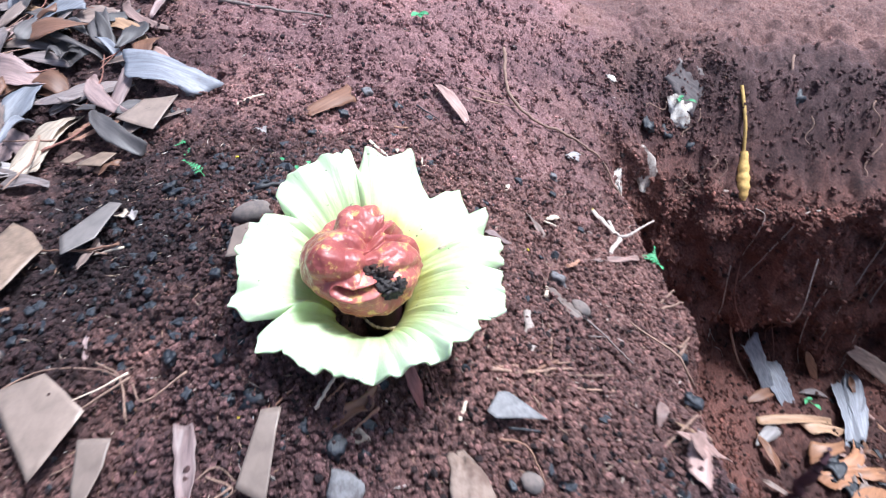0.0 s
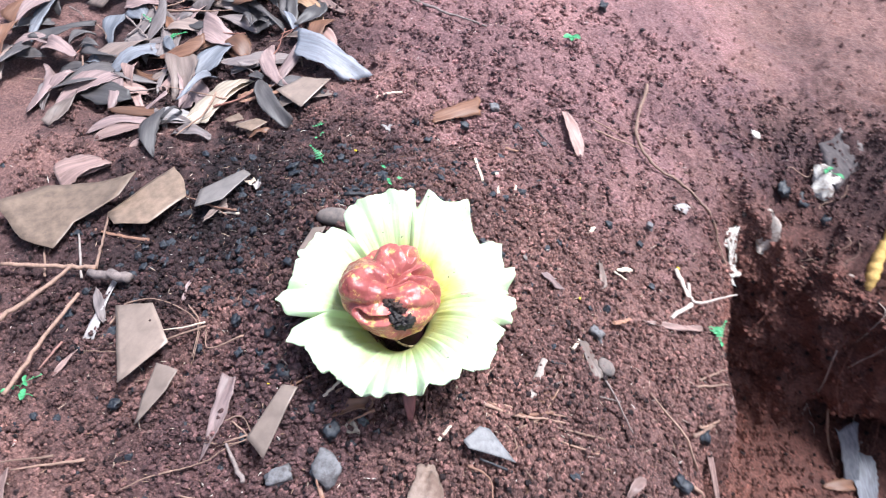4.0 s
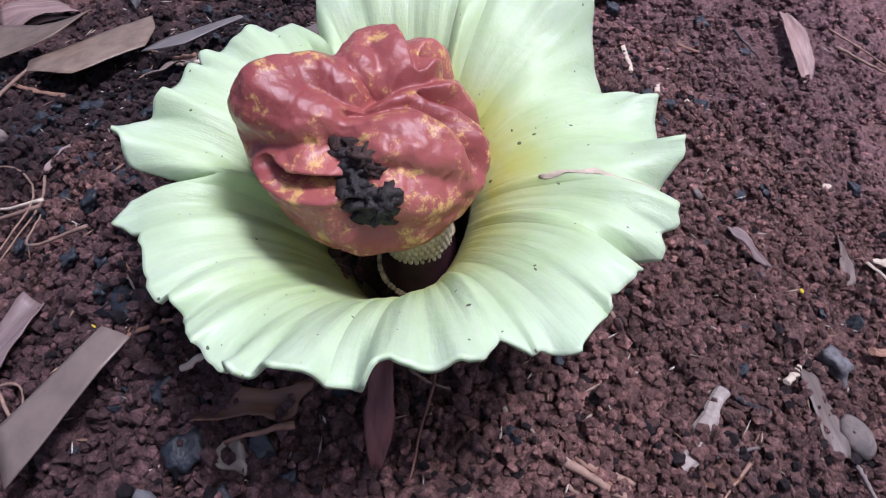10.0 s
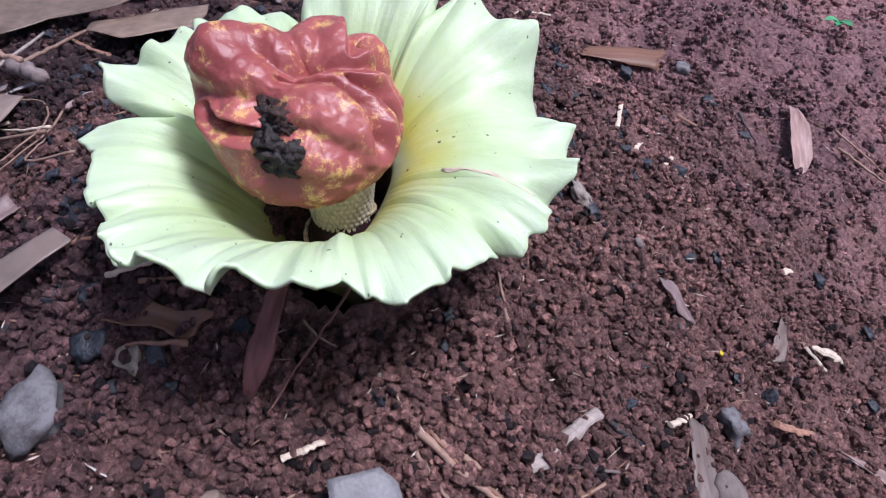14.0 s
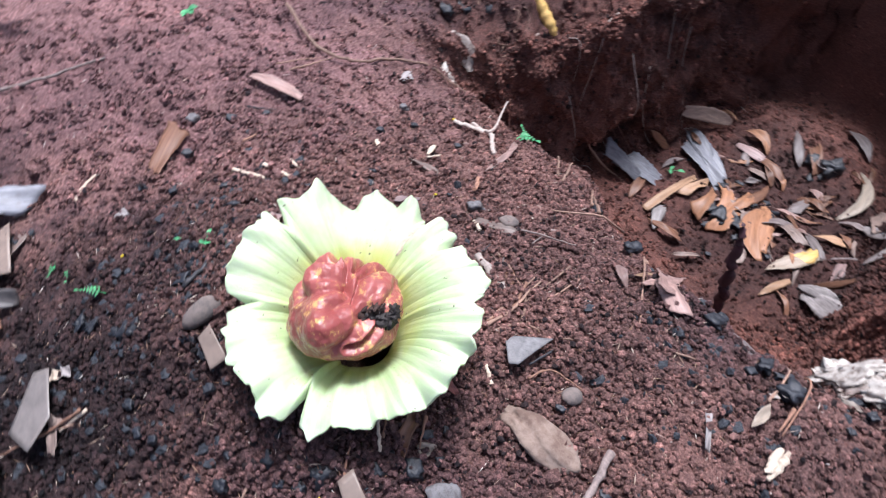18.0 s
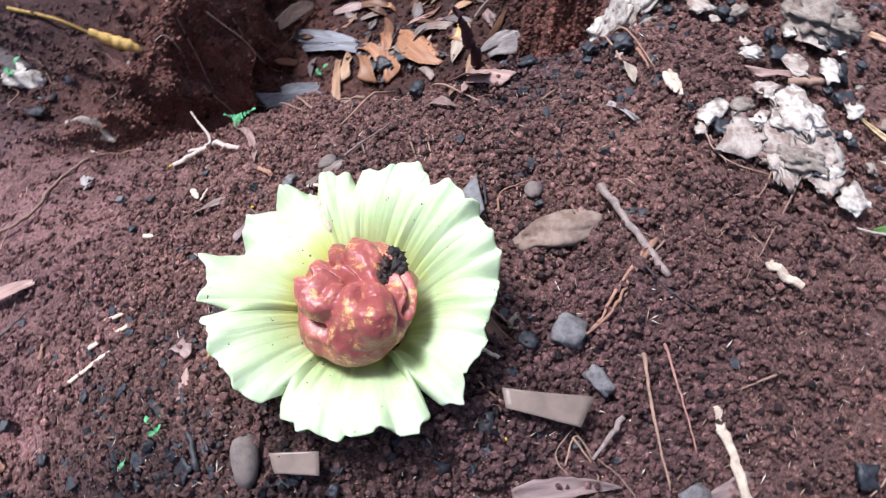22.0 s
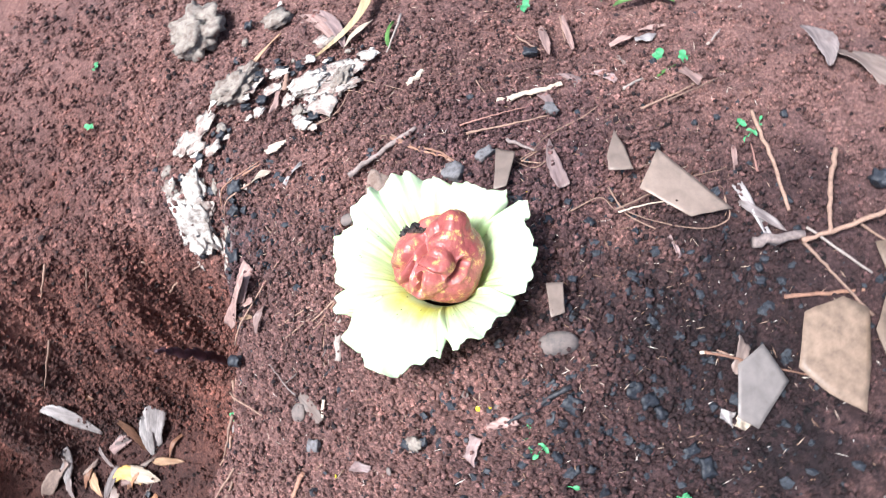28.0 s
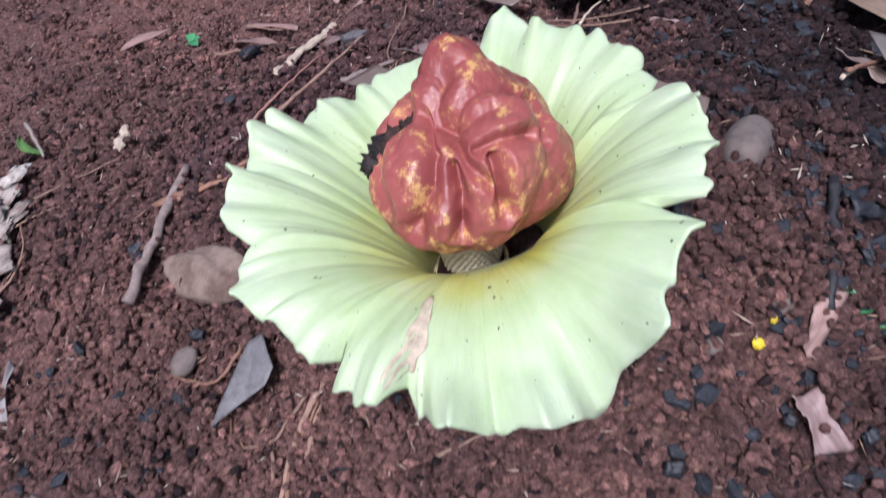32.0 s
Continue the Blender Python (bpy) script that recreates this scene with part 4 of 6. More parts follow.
def stick(name, pts, radius, mat, lift=0.003, label=""):
    """A root, twig or stick lying along the given line; a line with heights hangs on the pit wall."""
    _count[0] += 1
    rng = np.random.RandomState(_count[0])
    radius = max(radius * 0.8, 0.0010)
    if len(pts[0]) == 2:
        line = smooth_line([(x, y, 0) for x, y in pts], 7)
        z = [float(smooth_ground(q.x, q.y)) for q in line]
        line = [Vector((q.x, q.y, h + lift + radius * 0.7 + 0.006)) for q, h in zip(line, z)]
    else:
        line = [q + Vector((0, -lift, lift)) for q in smooth_line(pts, 7)]
    n = len(line)
    thin = name in ("root", "twig", "stem")
    chunky = name in ("wood_chip", "wood_peg", "seed_husk", "splinter", "bark_strip")
    rad = []
    line = [q + Vector(rng.uniform(-0.4, 0.4, 3)) * radius for q in line]
    for i in range(n):
        t = i / (n - 1)
        r = radius * (1 - (0.55 * t if thin else 0.15 * t)) * rng.uniform(0.85, 1.15)
        if name in ("dark_pod", "seed_husk"):
            r = radius * max(0.12, math.sin(math.pi * (0.08 + 0.86 * t)) ** 0.6)
        rad.append(r)
    line = [line[0]] + line + [line[-1]]
    rad = [0.0001] + rad + [0.0001]
    verts, faces = tube(line, rad, 8)
    if chunky:
        verts = [(x, y, z - (z - line[min(i // 8, len(line) - 1)].z) * 0.45) for i, (x, y, z) in enumerate(verts)]
    o = line[0].copy()
    me = mesh_from(name, [(x - o.x, y - o.y, z - o.z) for x, y, z in verts], faces, not chunky)
    me.materials.append(mat)
    ob = new(name, me)
    ob.location = o
    plain_name = name.replace("_", " ")
    where = "hanging from the pit wall" if len(pts[0]) == 3 else "lying on crumbly red soil"
    return tagged(ob, label or f"{TONES.get(mat, 'dark')} {plain_name} {where}", "root" if name == "root" else ("wood" if chunky else "twig"), group="roots and twigs")


def crust_material(name, rgb, dark, scale):
    m, nt, bs = material(name)
    tc = local(nt)
    col = mix(nt, ramp(nt, noise_tex(nt, scale, 6, 0.7, tc), [(0.42, (0, 0, 0)), (0.62, (1, 1, 1))]), rgb, dark)
    nt.links.new(col, bs.inputs["Base Color"])
    bs.inputs["Roughness"].default_value = 0.9
    bump(nt, bs, noise_tex(nt, 260, 5, 0.7, tc), 0.6, 0.0015)
    return m


M_LIME = crust_material("white_lime", (0.56, 0.52, 0.47), (0.23, 0.185, 0.16), 75)
M_ASHP = crust_material("pale_ash_crust", (0.40, 0.35, 0.31), (0.20, 0.14, 0.12), 70)
M_ASHC = crust_material("grey_cement", (0.27, 0.235, 0.20), (0.13, 0.095, 0.08), 60)
M_STONE = crust_material("grey_stone", (0.165, 0.16, 0.165), (0.075, 0.065, 0.065), 90)
M_PEBBLE = crust_material("grey_brown_pebble", (0.175, 0.14, 0.125), (0.095, 0.082, 0.078), 45)
M_CHUNK = crust_material("weathered_wood_chunk", (0.25, 0.185, 0.15), (0.14, 0.09, 0.07), 45)
M_COAL = plain("charcoal", (0.017, 0.020, 0.027), 0.5, 0.6, 180, 0.6, 0.9)
M_BUD = plain("yellow_bud", (0.65, 0.50, 0.03), 0.6, 0.2)
LUMPS = {  # material, height share, roughness of shape, noise size, sunk share, label, category, object name
    "grey_stone": (M_STONE, 0.75, 0.35, 1.3, 0.35, "rough grey stone half sunk in red soil", "stone", "stone"),
    "pebble": (M_PEBBLE, 0.7, 0.14, 0.9, 0.3, "smooth grey-pink pebble on red soil", "stone", "pebble"),
    "wood_chunk": (M_CHUNK, 0.45, 0.25, 1.2, 0.25, "weathered wood chunk on red soil", "wood", "wood_chunk"),
    "clod": (M_SOIL, 0.5, 0.5, 3.5, 0.5, "large clod of red-brown soil", "soil clod", "soil_clod"),
    "charcoal": (M_COAL, 0.75, 0.55, 1.5, 0.3, "piece of black charcoal on red soil", "charcoal", "charcoal"),
    "lime": (M_LIME, 0.26, 0.55, 1.8, 0.05, "white chalky crust lying on soil", "crust", "lime_crust"),
    "ash_paper": (M_ASHP, 0.14, 0.5, 1.6, 0.0, "pale ashy crust flake on soil", "crust", "ash_flake"),
    "ash_clump": (M_ASHC, 0.55, 0.6, 2.4, 0.3, "grey crumbling cement clump", "clump", "cement_clump"),
    "yellow_bud": (M_BUD, 0.8, 0.3, 1.5, 0.1, "tiny yellow flower bud on soil", "bud", "yellow_bud")}


def lump(kind, x, y, sx, sy, ang=0, label=""):
    _count[0] += 1
    rng = np.random.RandomState(_count[0])
    mat, high, rough, freq, sunk, words, cat, name = LUMPS[kind]
    bm = bmesh.new()
    bmesh.ops.create_icosphere(bm, subdivisions=5 if kind == "clod" else 4 if max(sx, sy) > 0.03 else 3, radius=1)
    off = Vector(rng.uniform(-50, 50, 3))
    h = high * math.sqrt(sx * sy)
    for v in bm.verts:
        d = v.co.normalized()
        k = 1 + rough * noise.fractal(d * freq + off, 0.75, 2.2, 4)
        if kind in ("charcoal", "grey_stone"):
            q = max(abs(d.x), abs(d.y), abs(d.z))
            k *= 0.75 + 0.35 * (1 - q)
            k /= max(q, 0.5) ** 0.6
        v.co = Vector((d.x * sx * k, d.y * sy * k, d.z * h * k))
    if kind in ("lime", "ash_paper"):
        # a broken skin that follows the ground
        wob = [1 + 0.30 * noise.fractal(Vector((v.co.x, v.co.y, 0)) * 70 + off, 0.8, 2.2, 3) for v in bm.verts]
        c, s = math.cos(math.radians(ang)), math.sin(math.radians(ang))
        flat = np.array([(v.co.x * w, v.co.y * w) for v, w in zip(bm.verts, wob)])
        lift = smooth_ground(x + flat[:, 0] * c - flat[:, 1] * s, y + flat[:, 0] * s + flat[:, 1] * c) - smooth_ground(x, y)
        for v, q, up in zip(bm.verts, flat, np.clip(lift, -0.05, 0.05)):
            v.co = Vector((q[0], q[1], up + 0.85 * v.co.z + 0.005 + 0.005 * noise.fractal(Vector((q[0], q[1], 1)) * 60 + off, 0.8, 2.2, 3)))
    ob = part(name, bm, mat, None)
    gx_, gy_ = (max(-0.5, min(0.5, g)) for g in slope(x, y, max(0.015, sx)))
    if kind in ("lime", "ash_paper"):
        gx_, gy_ = 0.0, 0.0
    tilt = Matrix(((1, 0, 0, 0), (0, 1, 0, 0), (gx_, gy_, 1, 0), (0, 0, 0, 1)))
    turn = ang if ang or kind in ("wood_chunk", "lime", "ash_paper") else rng.uniform(0, 180)
    me = ob.data
    me.transform(tilt @ pose(0, 0, 0, 0, 0, turn))
    ob.location = (x, y, float(smooth_ground(x, y)) + 0.004 + h * (1 - 2 * sunk))
    return tagged(ob, label or words, cat, group=cat + " pieces")


def herb(kind, x, y, size):
    """A small green seedling, frond or sprig, rooted in the ground."""
    _count[0] += 1
    rng = np.random.RandomState(_count[0])
    base = Vector((x, y, float(smooth_ground(x, y)) + 0.006))
    name, words = {"frond": ("fern_frond", "small bright green feathery fern frond"), "sprig": ("green_sprig", "tiny bright green leaf sprig on soil"),
                   "sprout": ("clover_sprout", "tiny bright green sprout in red soil"), "seedling": ("seedling", "young green seedling with pointed leaves")}[kind]
    root = new(name)
    root.matrix_world = Matrix.Translation(base) @ pose(0, 0, 0, 0, 0, rng.uniform(0, 360))
    tagged(root, words, "plant", group="green seedlings")
    up = {"frond": 0.35, "sprig": 0.25, "sprout": 0.3, "seedling": 0.7}[kind]
    ln = size * (1.0 if kind != "sprout" else 0.5)
    spine = smooth_line([(0, 0, -0.004), (ln * 0.4, 0, ln * up * 0.7), (ln, 0, ln * up)], 4)
    v, f = tube(spine, [max(0.0005, size * 0.022)] * len(spine), 6)
    part("stem", mesh_from("stem", v, f), M_HERB, root)
    spots = {"frond": [(t, s, 0.34 * (1.15 - t)) for t in (0.3, 0.42, 0.54, 0.66, 0.78, 0.9) for s in (-1, 1)] + [(1.0, 0, 0.2)],
             "sprig": [(0.5, 1, 0.5), (0.6, -1, 0.45), (1.0, 0, 0.55)], "sprout": [(1.0, 1, 0.6), (1.0, -1, 0.6), (0.95, 0, 0.6)], "seedling": [(1.0, 1, 0.7), (1.0, -1, 0.7), (1.0, 0, 0.6), (0.55, 1, 0.4)]}[kind]
    for t, side, share in spots:
        at = spine[min(len(spine) - 1, int(t * (len(spine) - 1)))]
        l = size * share
        nu, nv = 7, 4
        u, w = np.meshgrid(np.linspace(0, 1, nu), np.linspace(-1, 1, nv), indexing="ij")
        wd = l * (0.28 if kind != "sprout" else 0.42) * np.sin(np.pi * (0.04 + 0.94 * u)) ** 0.7
        a = side * 1.15
        px, py = u * l, w * wd
        co = np.stack([at.x + px * math.cos(a) - py * math.sin(a), at.y + px * math.sin(a) + py * math.cos(a), at.z + 0.15 * l * np.sin(np.pi * u) + 0.1 * l * w * w], -1)
        part("leaflet", mesh_from("leaflet", co.reshape(-1, 3), grid_faces(nu, nv)), M_HERB, root)
    return root


M_HERB = plain("fresh_green", (0.055, 0.27, 0.11), 0.5, 0.3)

# the tuber hanging at the back wall of the pit
tuber = new("hanging_tuber")
tuber.location = (0.640, 1.175, 0.030)
tagged(tuber, "yellow root tuber hanging from the pit wall", "root")
_v, _f = tube(smooth_line([(-0.008, 0.088, 0.105), (-0.004, 0.03, 0.055), (0.0, 0.0, 0.0)], 6), [0.0036] * 13, 8)
part("stalk", mesh_from("stalk", _v, _f), TUBER, tuber)
_line = smooth_line([(0, 0, 0.004), (0.0, -0.025, -0.030), (0.0, -0.048, -0.052), (0.0, -0.062, -0.075)], 6)
_v, _f = tube(_line, [0.0035 + 0.0095 * math.sin(math.pi * (0.1 + 0.8 * i / (len(_line) - 1))) ** 0.8 * (1 + 0.15 * math.sin(i * 1.7)) for i in range(len(_line))], 14)
part("tuber", mesh_from("tuber", _v, _f), TUBER, tuber, "knobbly yellow swollen root")
for k in range(5):
    _v, _f = tube(smooth_line([(0.0, -0.061, -0.072), (0.006 * math.sin(k * 2), -0.066, -0.084), (0.014 * math.sin(k * 2.3), -0.07 - 0.002 * k, -0.096)], 4), [0.0007] * 9, 5)
    part("rootlet", mesh_from("rootlet", _v, _f), TUBER, tuber)



# fine roots that hang over the bank and down the back wall of the pit
_rng = np.random.RandomState(404)
for k in range(46):
    x, y = _rng.uniform(0.42, 1.25), _rng.uniform(1.05, 1.13) if k % 3 else _rng.uniform(1.13, 1.27)
    dx, dy = _rng.normal(0, 0.035), -_rng.uniform(0.02, 0.05)
    q = [surface(x + dx * t + 0.008 * math.sin(9 * t + k), y + dy * t) for t in (0, 0.33, 0.66, 1.0)]
    stick("root", [(float(a), float(c) - 0.004, float(h)) for a, c, h in q], _rng.uniform(0.0010, 0.0022), (ROOT, PALEWOOD, BROWNWOOD)[k % 3], lift=0.003)
for k in range(18):
    x, y = _rng.uniform(0.36, 0.62), _rng.uniform(0.15, 0.95)
    dx, dy = _rng.uniform(0.02, 0.07), _rng.normal(0, 0.03)
    q = [surface(x + dx * t, y + dy * t + 0.008 * math.sin(9 * t + k)) for t in (0, 0.33, 0.66, 1.0)]
    stick("root", [(float(a), float(c), float(h) + 0.003) for a, c, h in q], _rng.uniform(0.0010, 0.0020), (ROOT, PALEWOOD, BROWNWOOD)[k % 3], lift=0.003, label="thin pale root sticking out of the pit side")


# the thick carpet of old leaves on the bank, and the smaller heap of them on the pit's floor
_rng = np.random.RandomState(505)
for k in range(150):
    x, y = _rng.uniform(-1.05, -0.46), _rng.uniform(0.72, 1.34)
    if y < 0.86 and x > -0.58:
        continue
    a, l = _rng.uniform(0, 6.28), _rng.uniform(0.04, 0.13)
    leaf(x, y, x + l * math.cos(a), y + l * math.sin(a), l * _rng.uniform(0.18, 0.42), ("lance", "lance", "torn", "shard", "lance")[k % 5],
         (GREYLEAF, DARKLEAF, TANGREY, BLUEGREY, DARKLEAF, MAUVE, BROWNLEAF, DARKLEAF)[k % 8], bow=_rng.uniform(-0.2, 0.2), arch=_rng.uniform(0.0, 0.04), twist=_rng.uniform(-1.8, 1.8), rise=_rng.uniform(0.0, 0.03))
for k in range(40):
    x, y = _rng.uniform(-1.0, -0.5), _rng.uniform(0.78, 1.3)
    a, l = _rng.uniform(0, 6.28), _rng.uniform(0.05, 0.14)
    stick("twig", [(x, y), (x + 0.5 * l * math.cos(a) + 0.01, y + 0.5 * l * math.sin(a)), (x + l * math.cos(a), y + l * math.sin(a))], _rng.uniform(0.0012, 0.0028), (ROOT, GREYWOOD, BROWNWOOD)[k % 3], lift=0.014, label="thin dry twig among leaf litter")
for k in range(60):
    x, y = _rng.normal(1.02, 0.14), _rng.normal(0.74, 0.13)
    a, l = _rng.uniform(0, 6.28), _rng.uniform(0.04, 0.085)
    leaf(x, y, x + l * math.cos(a), y + l * math.sin(a), _rng.uniform(0.010, 0.026), ("lance", "torn", "shard")[k % 3],
         (BROWNLEAF, TANGREY, GREYLEAF, BROWNLEAF, PINKLEAF, ORANGE, BROWNLEAF)[k % 7], bow=_rng.uniform(-0.15, 0.15), arch=_rng.uniform(0.0, 0.03))
for k in range(26):
    x, y = _rng.normal(1.00, 0.13), _rng.normal(0.74, 0.11)
    lump("charcoal", x, y, _rng.uniform(0.007, 0.015), _rng.uniform(0.006, 0.012), label="piece of black charcoal among leaves in the pit")
# leaf litter on the bank beside the heap
leaf(-.746, 1.167, -.598, 1.107, .016, 'lance', TAN, bow=0.12, arch=0.012)
leaf(-.759, 1.072, -.612, 1.051, .031, 'lance', GREYLEAF, bow=0, arch=0.012)
leaf(-.702, .927, -.601, .801, .031, 'lance', MAUVE, bow=0.15, arch=0.012)
leaf(-.535, .890, -.562, .768, .034, 'torn', CREAM, bow=0, arch=0.012)
leaf(-.455, .859, -.377, .908, .037, 'torn', TANGREY, bow=0, arch=0.012)
leaf(-.633, .727, -.570, .768, .025, 'lance', GREYLEAF, bow=0.1, arch=0.012)
leaf(-.696, .676, -.622, .740, .025, 'lance', PINKLEAF, bow=0.05, arch=0.012)
leaf(-.618, .968, -.546, .936, .032, 'lance', BROWNLEAF, bow=0, arch=0.012)
leaf(-.574, .907, -.464, .968, .012, 'lance', GREYLEAF, bow=0, arch=0.012)
leaf(-.676, .582, -.632, .634, .024, 'lance', PINKLEAF, bow=0, arch=0.012)
leaf(-.549, 1.187, -.450, 1.096, .020, 'lance', PINKLEAF, bow=-0.2, arch=0.012)
leaf(-.538, 1.105, -.464, 1.034, .014, 'lance', PINKLEAF, bow=0.1, arch=0.012)
leaf(-.579, 1.125, -.499, 1.117, .010, 'lance', GREENLEAF, bow=0, arch=0.012)
leaf(-.742, .831, -.674, .772, .020, 'torn', PINKLEAF, bow=0, arch=0.012)
leaf(-.794, 1.011, -.665, .980, .024, 'lance', MAUVE, bow=0.1, arch=0.012)
leaf(-.783, .902, -.717, .934, .027, 'lance', GREYLEAF, bow=0, arch=0.012)
leaf(-.797, 1.098, -.858, 1.182, .034, 'lance', PINKLEAF, bow=0.1, arch=0.012)
leaf(-.674, .878, -.708, .837, .023, 'torn', TANGREY, bow=0, arch=0.012)
leaf(-.496, .784, -.471, .802, .014, 'torn', TANGREY, bow=0, arch=0.012)
leaf(-.462, .766, -.436, .789, .016, 'torn', BROWNLEAF, bow=0, arch=0.012)
leaf(-.698, 1.159, -.782, 1.128, .027, 'lance', GREYLEAF, bow=0.1, arch=0.012)
leaf(-.724, .746, -.708, .809, .020, 'lance', BROWNLEAF, bow=0, arch=0.012)
leaf(-.692, .822, -.661, .966, .017, 'lance', GREYLEAF, bow=0.2, arch=0.012)
leaf(-.599, .855, -.602, .798, .018, 'torn', MAUVE, bow=0, arch=0.012)
leaf(-.677, 1.032, -.578, 1.016, .026, 'lance', GREYLEAF, bow=0.1, arch=0.012)
leaf(-.775, .915, -.721, .951, .022, 'lance', GREYLEAF, bow=0, arch=0.012)
leaf(-.650, .881, -.552, .785, .034, 'lance', MAUVE, bow=0.1, arch=0.012)
leaf(-.490, 1.066, -.412, 1.010, .023, 'lance', PINKLEAF, bow=0.15, arch=0.012)
leaf(-.862, .999, -.797, 1.024, .035, 'lance', MAUVE, bow=0, arch=0.012)
leaf(-.670, .825, -.664, .905, .020, 'torn', PINKLEAF, bow=0, arch=0.012)
leaf(-.602, .973, -.657, .938, .015, 'lance', TANGREY, bow=0.1, arch=0.012)
leaf(-.583, .734, -.515, .742, .025, 'lance', GREYLEAF, bow=0.1, arch=0.012)
leaf(-.632, .681, -.595, .728, .018, 'lance', PINKLEAF, bow=0.1, arch=0.012)
# leaves and leaf fragments round the flower
scrap([(-.423, .387), (-.369, .398), (-.314, .352), (-.347, .292)], SHEET, "flat grey-brown four-sided piece of dry leaf")
scrap([(-.672, .544), (-.628, .568), (-.546, .603), (-.545, .556), (-.581, .496), (-.578, .447), (-.627, .444), (-.700, .480)], OLIVE, "large flat olive-brown dry leaf sheet")
scrap([(-.477, .525), (-.524, .511), (-.550, .528), (-.535, .591), (-.515, .645), (-.480, .622), (-.455, .590)], OLIVE, "curved olive-brown piece of dry leaf")
scrap([(-.439, .605), (-.418, .562), (-.385, .584), (-.373, .642), (-.393, .655)], PALESHEET, "pale tan pointed scrap of dry leaf")
scrap([(.048, .364), (.060, .387), (.071, .389), (.109, .371), (.056, .359)], GREYSHEET, "grey-white triangular scrap of leaf")
scrap([(-.311, .325), (-.280, .323), (-.281, .300), (-.297, .254), (-.306, .285)], SHEET, "narrow grey-brown torn leaf strip")
leaf(-.219, .337, -.209, .247, .019, 'lance', MAUVE, bow=0.05, arch=0.006, label="narrow pointed pinkish-grey dry leaf")
scrap([(-.133, .339), (-.150, .336), (-.165, .277), (-.139, .264)], SHEET, "grey-brown blunt leaf piece")
scrap([(-.185, .484), (-.204, .484), (-.202, .521), (-.186, .526)], SHEET, "small four-sided grey-brown leaf piece")
leaf(-0.567, 0.774, -0.547, 0.897, 0.050, 'torn', CREAM, bow=0.05, arch=0.02)
leaf(-0.701, 0.925, -0.621, 0.826, 0.055, 'lance', TANGREY, bow=0.15, arch=0.03)
leaf(-0.761, 1.070, -0.626, 1.062, 0.050, 'torn', TANGREY, bow=0, arch=0.02)
leaf(-0.639, 0.743, -0.577, 0.774, 0.038, 'lance', PALEGREY, bow=0, arch=0.02)
leaf(-0.720, 0.688, -0.637, 0.750, 0.030, 'lance', MAUVE, bow=0.15, arch=0.02)
leaf(-0.686, 0.576, -0.635, 0.640, 0.050, 'lance', PINKLEAF, bow=0.1, arch=0.02)
leaf(-0.582, 0.913, -0.472, 0.981, 0.024, 'lance', GREYLEAF, bow=0.08, arch=0.02)
leaf(-0.759, 0.975, -0.677, 0.991, 0.036, 'lance', TANGREY, bow=0, arch=0.02)
leaf(-0.776, 0.838, -0.727, 0.911, 0.045, 'torn', BLUEGREY, bow=0, arch=0.04)
leaf(-0.546, 1.118, -0.454, 1.051, 0.026, 'lance', TAN, bow=0.1, arch=0.02)
leaf(-0.631, 0.987, -0.557, 0.943, 0.040, 'lance', BROWNLEAF, bow=0.1, arch=0.03)
leaf(-0.757, 0.773, -0.692, 0.815, 0.050, 'torn', PINKLEAF, bow=0, arch=0.02)
leaf(-0.859, 1.004, -0.801, 0.980, 0.045, 'lance', BLUEGREY, bow=0, arch=0.02)
leaf(-0.749, 0.864, -0.718, 0.804, 0.030, 'shard', PINKLEAF, bow=0, arch=0.05)
leaf(-0.707, 1.038, -0.748, 0.989, 0.030, 'lance', GREYLEAF, bow=0, arch=0.02)
leaf(-0.807, 0.940, -0.735, 0.884, 0.035, 'lance', GREYLEAF, bow=0.1, arch=0.02)
leaf(-0.675, 1.081, -0.628, 1.111, 0.030, 'lance', BLUEGREY, bow=0, arch=0.02)
leaf(-0.716, 0.957, -0.826, 1.032, 0.020, 'lance', BROWNLEAF, bow=0, arch=0.02)
leaf(-0.666, 0.779, -0.595, 0.736, 0.020, 'lance', GREYLEAF, bow=0, arch=0.02)
scrap([(-0.462, 0.869), (-0.402, 0.845), (-0.384, 0.924), (-0.434, 0.916)], SHEET, "diamond-shaped pale tan piece of dry leaf")
scrap([(-0.517, 0.785), (-0.501, 0.808), (-0.485, 0.796), (-0.502, 0.781)], OLIVE, "small olive-brown scrap of dry leaf")
scrap([(-0.493, 0.775), (-0.464, 0.803), (-0.441, 0.798), (-0.454, 0.77)], OLIVE, "olive-brown scrap of dry leaf")
stick('bark_strip', [(-0.525, 0.849), (-0.496, 0.881), (-0.462, 0.911)], 0.006, ORANGEWOOD, lift=0.006, label="orange-brown strip of bark")
leaf(-.470, .444, -.441, .344, .014, 'torn', PALEGREY, bow=0, arch=0.006)
leaf(.142, .591, .178, .546, .017, 'torn', TANGREY, bow=0, arch=0.003, label="pale tan ribbed leaf strip")
leaf(.007, 1.052, .057, .974, .027, 'blade', PINKLEAF, bow=0.05, arch=0.008)
leaf(-.195, .904, -.132, .982, .041, 'torn', BROWNLEAF, bow=0, arch=0.003)
leaf(-.268, .854, -.242, .849, .018, 'torn', PALEGREY, bow=0, arch=0.006)
leaf(.233, 1.001, .270, 1.017, .019, 'torn', PALEGREY, bow=0, arch=0.006)
leaf(-.039, .410, -.012, .363, .013, 'blade', REDLEAF, bow=0.04, arch=0.012, rise=0.03, label="reddish-brown narrow leaf under the bloom")
leaf(-.091, .338, -.056, .364, .019, 'torn', BROWNLEAF, bow=0, arch=0.004)
